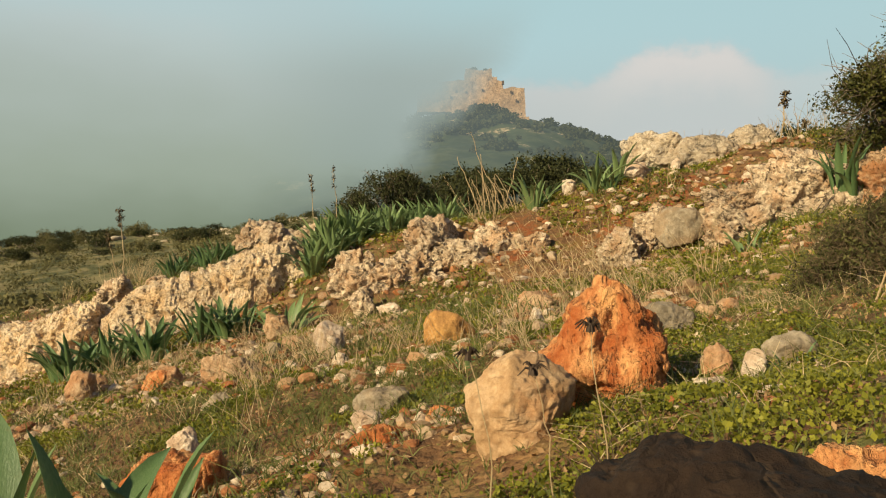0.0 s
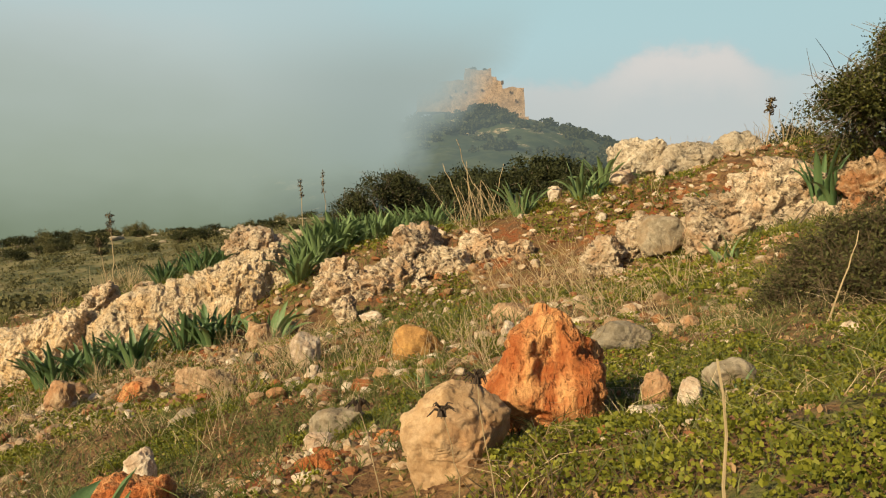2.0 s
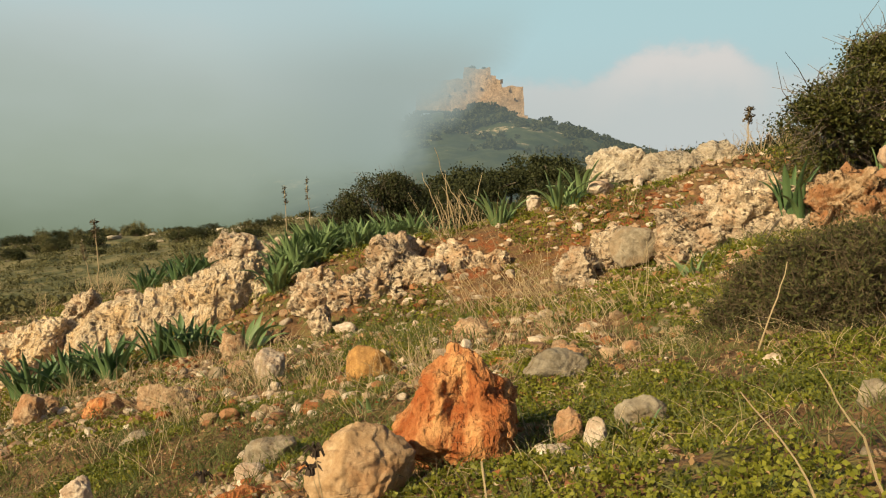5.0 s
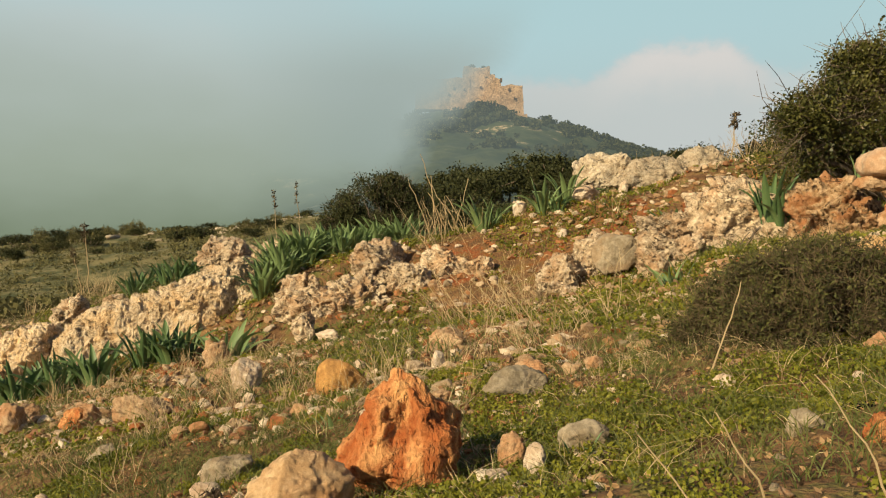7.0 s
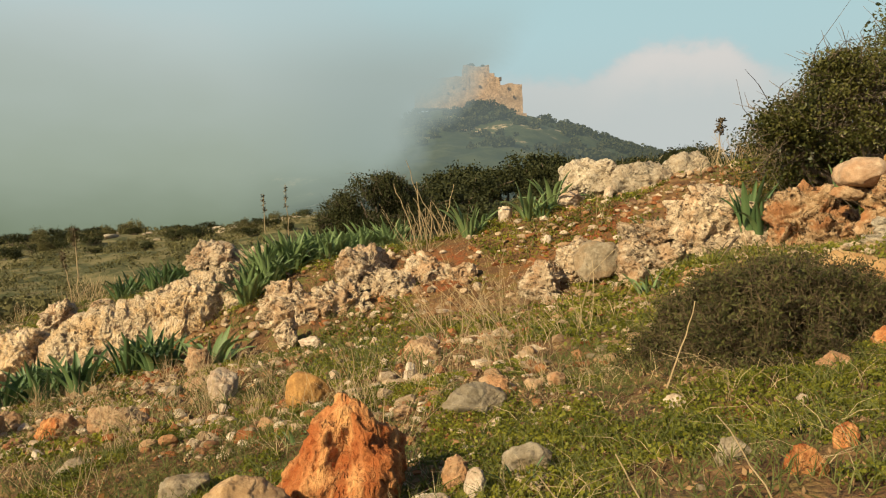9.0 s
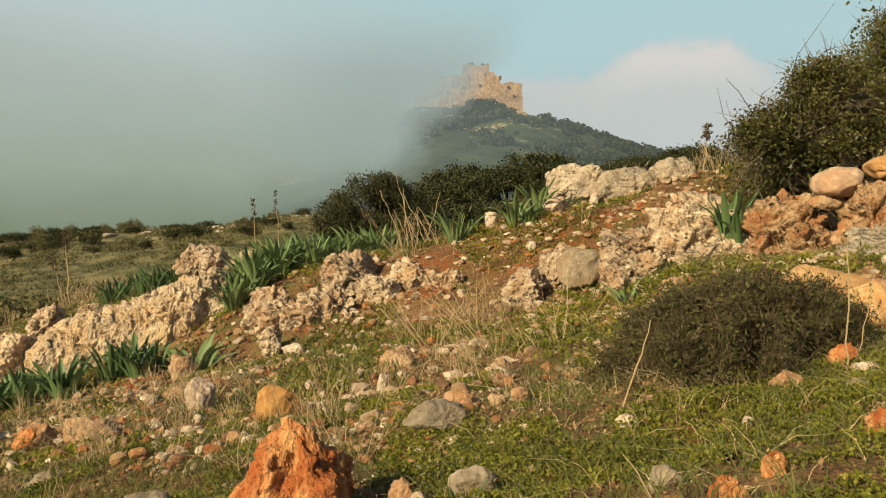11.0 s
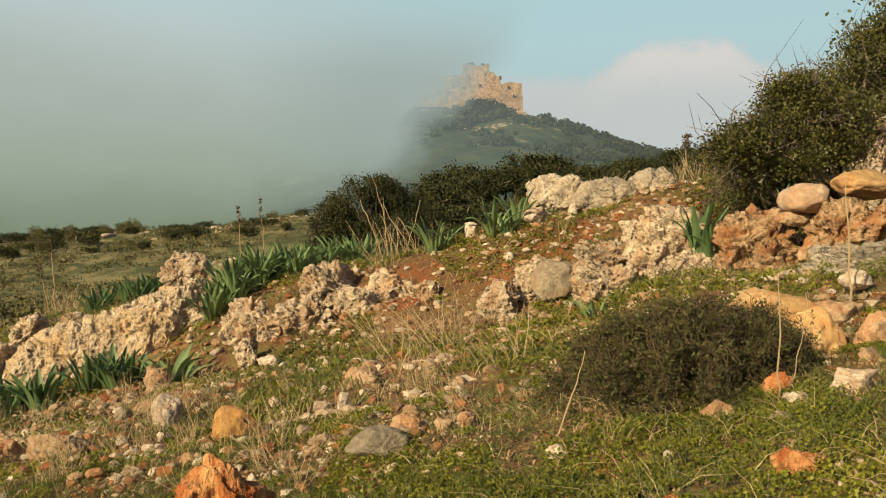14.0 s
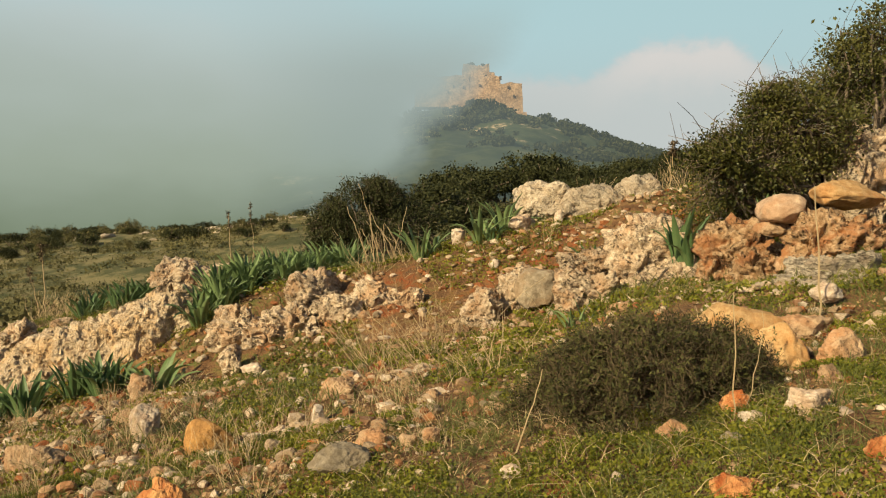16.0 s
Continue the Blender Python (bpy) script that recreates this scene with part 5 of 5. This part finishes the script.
def far_scrub():
    """Low grey-green scrub all over the slope beyond the ledge."""
    B = Build()
    n = 6500
    y = np.where(rng.random(n) < 0.4, rng.uniform(11, 45, n), rng.uniform(40, 125, n))
    lo, hi = -0.66 * y, np.where(y > 45, 0.35 * y, -0.05 * y)
    x = lo + (hi - lo) * rng.random(n)
    keep = vnoise(np.stack([x / 6, y / 9, 0 * x], 1), 43) > -0.3
    x, y = x[keep], y[keep]
    z = ground_z(x, y)
    for a, b, e in zip(x, y, z):
        r = rng.uniform(0.15, 0.5) * (0.6 + b / 90)
        c = unit(42) * (rng.random((42, 1)) ** 0.4) * np.array([r * 1.3, r * 1.3, r * 0.8]) + (a, b, e + r * 0.3)
        B.add(*leaves(c, r * 0.3, 0.8))
    tagged(new("scrub", B.mesh("scrub", SCRUB)), "low olive-brown scrub covering the slope beyond", "scrub", "", "stuff")


far_scrub()


def far_rocks():
    shapes = []
    for i in range(3):
        v, f = rock_shape("karst", 1.0, 0.8, 0.55, 400 + i, 3)
        shapes.append(mesh_of("far_rock", v, f, ROCKS["white_ledge"], True))
    for i in range(190):
        y = rng.uniform(88, 126)
        x = rng.uniform(-0.29 * y, -0.17 * y) if i < 140 else rng.uniform(-0.58 * y, -0.15 * y)
        s = rng.uniform(0.35, 1.5)
        ob = thing("far_rock", x, y, one_z(x, y) + 0.1 * s, "pale limestone rock on the far slope", "rock", "far rocks", shapes[i % 3])
        ob.scale = (s * 1.5, s, s)
        ob.rotation_euler = (0, 0, rng.uniform(0, 6.28))


far_rocks()


# ---------------------------------------------------------------- a fallen branch
def fallen_branch(a, b):
    B = Build()
    d = np.array(b) - np.array(a)
    B.add(*tube(bent((0, 0, 0), d, 0.03, 9), 0.013, 0.007, 6))
    B.add(*tube(bent(d * 0.6, d * 0.6 + np.array((0.05, -0.03, 0.08)), 0.05, 5), 0.006, 0.003, 5))
    thing("fallen_branch", *a, "dark bare branch leaning on the limestone outcrop", "branch", "", B.mesh("fallen_branch", BARK))


fallen_branch((2.13, 5.02, 0.50), (2.48, 5.06, 0.79))


# ---------------------------------------------------------------- dry stalks
def dry_stalk(points, r, label, head=None, head_size=0.04):
    p = np.asarray(points, float)
    base = p[0].copy()
    ob = thing("dry_stalk", *base, label, "dry stalk", "dry stalks")
    q = p - base
    s = np.linspace(0, 1, 9)
    t = np.linspace(0, 1, len(q))
    path = np.stack([np.interp(s, t, q[:, k]) for k in range(3)], 1)
    path[1:] += rng.normal(size=(8, 3)) * 0.008 * np.linalg.norm(q[-1])
    part("stem", mesh_of("stem", *tube(path, r, r * 0.45, 5), STRAW), ob)
    if head == "plume":
        B = Build()
        for i in range(26):
            c = path[-1] - (path[-1] - path[-3]) * rng.random()
            B.add(*tube([c, c + unit(1)[0] * head_size * np.array([1, 1, 0.8])], r * 0.5, r * 0.3, 3))
            e = c + unit(1)[0] * head_size * rng.uniform(0.3, 1)
            B.add(*leaves(e + rng.normal(size=(6, 3)) * head_size * 0.15, head_size * 0.45, 0.7))
        part("seed_head", B.mesh("seed_head", TWIG), ob, "brown branching seed head")
    if head == "star":
        B = Build()
        for i in range(15):
            d = unit(1)[0] * np.array([1, 0.8, 0.55])
            B.add(*tube([path[-1], path[-1] + d * head_size * 0.6 + (0, 0, 0.006), path[-1] + d * head_size * rng.uniform(0.8, 1.2)], r * 1.6, r * 0.5, 4))
        B.add(*tube([path[-1] - (0, 0, head_size * 0.35), path[-1], path[-1] + (0, 0, head_size * 0.3)], head_size * 0.35, head_size * 0.2, 6))
        part("seed_head", B.mesh("seed_head", SEED), ob, "dark star-shaped dried thistle head")
    return ob


def up(x, y, tx, ty, tz, r, label, head=None, size=0.04):
    dry_stalk([(x, y, one_z(x, y) - 0.02), ((x + tx) / 2 + 0.01, (y + ty) / 2, (one_z(x, y) + tz) / 2), (tx, ty, tz)], r, label, head, size)


up(0.06, 0.90, 0.03, 0.87, 0.332, 0.0012, "thin stalk with a dark dried thistle head", "star", 0.014)
up(0.19, 0.90, 0.157, 0.87, 0.364, 0.0012, "thin stalk with a dark dried thistle head", "star", 0.016)
up(0.15, 1.10, 0.122, 1.07, 0.290, 0.0012, "thin stalk with a dark star-shaped thistle head", "star", 0.022)
up(0.335, 0.61, 0.34, 0.61, 0.43, 0.0022, "tall pale dry stem standing by the path")
up(0.86, 0.93, 0.78, 0.95, 0.45, 0.0022, "leaning pale dry stem")
up(0.78, 0.90, 0.68, 0.95, 0.42, 0.002, "leaning pale dry stem")
up(1.02, 0.95, 0.93, 1.0, 0.49, 0.002, "leaning pale dry stem")
up(1.20, 2.24, 1.29, 2.22, 0.56, 0.003, "yellow dry stem curving beside the bush")
up(1.86, 2.22, 1.85, 2.2, 0.80, 0.003, "upright dry stem in front of the bush")
up(1.93, 2.3, 1.98, 2.28, 0.73, 0.002, "thin dry twig in front of the bush")
up(2.68, 3.4, 2.66, 3.4, 1.20, 0.005, "tall pale stem before the outcrop")
up(-1.20, 9.3, -1.28, 9.3, 1.40, 0.006, "tall dry flower stalk with brown seed head", "plume", 0.032)
up(-1.50, 9.3, -1.54, 9.3, 1.32, 0.006, "tall dry flower stalk with brown seed head", "plume", 0.036)
up(-3.75, 9.4, -3.80, 9.4, 0.92, 0.009, "tall dry flower stalk with brown seed head", "plume", 0.055)
up(-3.85, 9.5, -3.95, 9.4, 0.62, 0.007, "dry flower stalk with brown seed head", "plume", 0.04)
up(3.2, 7.6, 3.22, 7.5, 1.93, 0.008, "dry flower stalk with brown seed head on the crest", "plume", 0.055)
up(3.45, 7.6, 3.4, 7.5, 1.66, 0.007, "dry flower stalk on the crest", "plume", 0.04)
for q in range(11):
    bx = 0.34 + 0.03 * q
    up(bx, 7.1 + 0.02 * (q % 3), bx + rng.uniform(-0.22, 0.16), 7.1 + rng.uniform(-0.1, 0.1), 0.85 + rng.uniform(0.1, 0.66), 0.0052, "pale bare dry stalk in a clump")


def straw_tuft(x, y, n, h, lean, label, group, mat=None, r=0.0016):
    z = one_z(x, y)
    B = Build()
    for i in range(n):
        a = rng.uniform(0, 6.28)
        b = np.array([0.25 * h * math.cos(a) * rng.random(), 0.25 * h * math.sin(a) * rng.random(), -0.015])
        t = b + np.array([lean + rng.normal() * 0.35, rng.normal() * 0.35, rng.uniform(0.55, 1.1)]) * h
        B.add(*tube(bent(b, t, 0.06, 5), r, r * 0.4, 3))
        if rng.random() < 0.4:
            m = b + (t - b) * 0.6
            B.add(*tube(bent(m, m + np.array([rng.normal() * 0.3, rng.normal() * 0.3, 0.35]) * h * 0.6, 0.06, 5), r * 0.7, r * 0.3, 3))
    return thing("dry_grass_tuft", x, y, z, label, "dry grass", group, B.mesh("dry_grass_tuft", mat or STRAW))


def tuft_field():
    for i in range(5):
        straw_tuft(0.5 + rng.uniform(-0.25, 0.3), 7.0 + rng.uniform(-0.2, 0.1), 6, rng.uniform(0.3, 0.5), 0.0, "tangled pale dry stems round the bare stalks", "dry grass tufts", None, 0.0024)
    for i in range(13):
        straw_tuft(rng.uniform(0.4, 1.3), rng.uniform(3.6, 5.4), 5, rng.uniform(0.26, 0.5), rng.uniform(-0.6, 0.2), "long thin dry stems leaning over weeds", "dry grass tufts", None, 0.0019)
    for i in range(16):
        straw_tuft(rng.uniform(-0.9, 0.6), rng.uniform(2.2, 3.6), 7, rng.uniform(0.14, 0.28), rng.uniform(-0.3, 0.2), "thin upright dry stems between stones", "dry grass tufts", None, 0.0012)
    for i in range(4):
        straw_tuft(0.85 + rng.uniform(-0.4, 0.5), 4.7 + rng.uniform(-0.5, 0.7), 6, rng.uniform(0.28, 0.45), -0.3, "pale leaning dry stems over green weeds", "dry grass tufts", None, 0.0026)
    for i in range(16):
        straw_tuft(rng.uniform(-0.9, 0.1), rng.uniform(2.9, 4.3), 12, rng.uniform(0.12, 0.24), 0.0, "pale dry grass tuft between stones", "dry grass tufts", None, 0.0015)
    for i in range(14):
        straw_tuft(rng.uniform(0.2, 1.0), rng.uniform(2.4, 3.6), 7, rng.uniform(0.12, 0.24), -0.2, "sparse dry stems in green weeds", "dry grass tufts", None, 0.0015)
    for i in range(18):
        straw_tuft(rng.uniform(-2.4, -0.6), rng.uniform(3.6, 5.6), 14, rng.uniform(0.14, 0.26), 0.1, "pale dry grass tuft below the ledge", "dry grass tufts", None, 0.0018)
    for i in range(8):
        straw_tuft(rng.uniform(0.3, 2.0), rng.uniform(5.3, 6.9), 6, rng.uniform(0.15, 0.32), -0.1, "dry stems on the red soil", "dry grass tufts", None, 0.0028)
    for i in range(14):
        straw_tuft(rng.uniform(-4.2, -1.5), rng.uniform(8.8, 10.5), 16, rng.uniform(0.2, 0.4), 0.1, "dry grass tuft behind the ledge", "dry grass tufts", None, 0.003)
    for i in range(8):
        straw_tuft(rng.uniform(2.4, 3.6), rng.uniform(7.2, 8.0), 10, rng.uniform(0.2, 0.4), 0.0, "dry grass tuft on the crest", "dry grass tufts", None, 0.003)
    straw_tuft(0.24, 1.05, 26, 0.13, 0.0, "fuzzy pale grey dry plant", "dry grass tufts", TWIG, 0.0016)


tuft_field()


# ---------------------------------------------------------------- weeds, grass and litter
def cover():
    """Low weeds, grass blades and litter over the soil, thicker close by."""
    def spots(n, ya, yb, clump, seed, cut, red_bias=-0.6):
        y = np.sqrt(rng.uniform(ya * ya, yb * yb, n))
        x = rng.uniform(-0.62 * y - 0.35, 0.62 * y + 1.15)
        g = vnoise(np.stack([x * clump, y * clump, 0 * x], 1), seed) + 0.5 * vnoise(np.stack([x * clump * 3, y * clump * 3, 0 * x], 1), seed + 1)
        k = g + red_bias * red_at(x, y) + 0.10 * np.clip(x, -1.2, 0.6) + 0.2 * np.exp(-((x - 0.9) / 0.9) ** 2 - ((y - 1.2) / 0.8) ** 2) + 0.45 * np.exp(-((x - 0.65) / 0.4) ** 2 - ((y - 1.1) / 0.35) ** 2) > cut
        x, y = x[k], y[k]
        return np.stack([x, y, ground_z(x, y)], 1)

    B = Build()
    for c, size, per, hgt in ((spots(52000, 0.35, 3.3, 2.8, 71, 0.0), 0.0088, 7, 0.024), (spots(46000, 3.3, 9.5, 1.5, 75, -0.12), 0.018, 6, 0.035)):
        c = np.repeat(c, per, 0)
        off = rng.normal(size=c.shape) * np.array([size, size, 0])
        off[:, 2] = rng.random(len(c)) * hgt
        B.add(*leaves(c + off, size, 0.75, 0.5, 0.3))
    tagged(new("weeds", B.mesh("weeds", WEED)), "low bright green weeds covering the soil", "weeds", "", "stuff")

    def blades(c, h, w, mat, name, label, lean):
        n = len(c)
        d = rng.normal(size=(n, 3)) * lean
        d[:, 2] = 1
        hh = h * rng.uniform(0.4, 1.2, n)[:, None]
        s = np.cross(d, unit(n))
        s /= np.linalg.norm(s, axis=1)[:, None] + 1e-9
        mid = c + d * hh * 0.5
        tip = c + d * hh + np.stack([d[:, 0], d[:, 1], -0.4 * np.hypot(d[:, 0], d[:, 1])], 1) * hh * 0.5
        v = np.stack([c - s * w / 2, c + s * w / 2, mid + s * w * 0.4, mid - s * w * 0.4, tip + s * w * 0.08, tip - s * w * 0.08], 1).reshape(-1, 3)
        i = np.arange(n)[:, None] * 6
        return v, np.concatenate([i + np.array([[0, 1, 2, 3]]), i + np.array([[3, 2, 4, 5]])])

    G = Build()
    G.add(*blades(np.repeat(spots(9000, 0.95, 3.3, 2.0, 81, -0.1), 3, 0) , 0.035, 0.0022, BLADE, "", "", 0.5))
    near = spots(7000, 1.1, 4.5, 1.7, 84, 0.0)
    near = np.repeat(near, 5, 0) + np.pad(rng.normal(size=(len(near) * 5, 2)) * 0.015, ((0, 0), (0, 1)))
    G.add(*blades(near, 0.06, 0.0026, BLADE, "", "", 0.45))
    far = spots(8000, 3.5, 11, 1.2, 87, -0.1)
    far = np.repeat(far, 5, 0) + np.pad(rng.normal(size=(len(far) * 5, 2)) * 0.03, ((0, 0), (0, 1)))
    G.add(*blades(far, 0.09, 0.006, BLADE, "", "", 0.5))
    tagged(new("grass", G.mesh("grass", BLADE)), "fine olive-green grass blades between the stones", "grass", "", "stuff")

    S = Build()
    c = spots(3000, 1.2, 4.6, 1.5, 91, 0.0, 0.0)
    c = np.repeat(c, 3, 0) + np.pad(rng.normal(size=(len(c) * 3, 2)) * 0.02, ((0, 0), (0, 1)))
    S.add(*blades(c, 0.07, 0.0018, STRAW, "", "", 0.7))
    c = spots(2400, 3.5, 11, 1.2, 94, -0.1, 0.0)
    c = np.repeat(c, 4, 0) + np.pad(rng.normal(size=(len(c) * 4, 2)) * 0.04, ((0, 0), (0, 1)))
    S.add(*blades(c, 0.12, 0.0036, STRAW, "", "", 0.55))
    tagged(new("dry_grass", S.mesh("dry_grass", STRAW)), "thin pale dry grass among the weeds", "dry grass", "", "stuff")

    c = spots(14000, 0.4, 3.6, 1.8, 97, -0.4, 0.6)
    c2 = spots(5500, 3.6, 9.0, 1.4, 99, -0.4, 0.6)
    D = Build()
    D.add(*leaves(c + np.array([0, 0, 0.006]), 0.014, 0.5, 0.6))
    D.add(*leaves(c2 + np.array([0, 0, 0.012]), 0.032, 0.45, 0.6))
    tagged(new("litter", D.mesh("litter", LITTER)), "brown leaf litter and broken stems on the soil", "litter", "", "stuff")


cover()
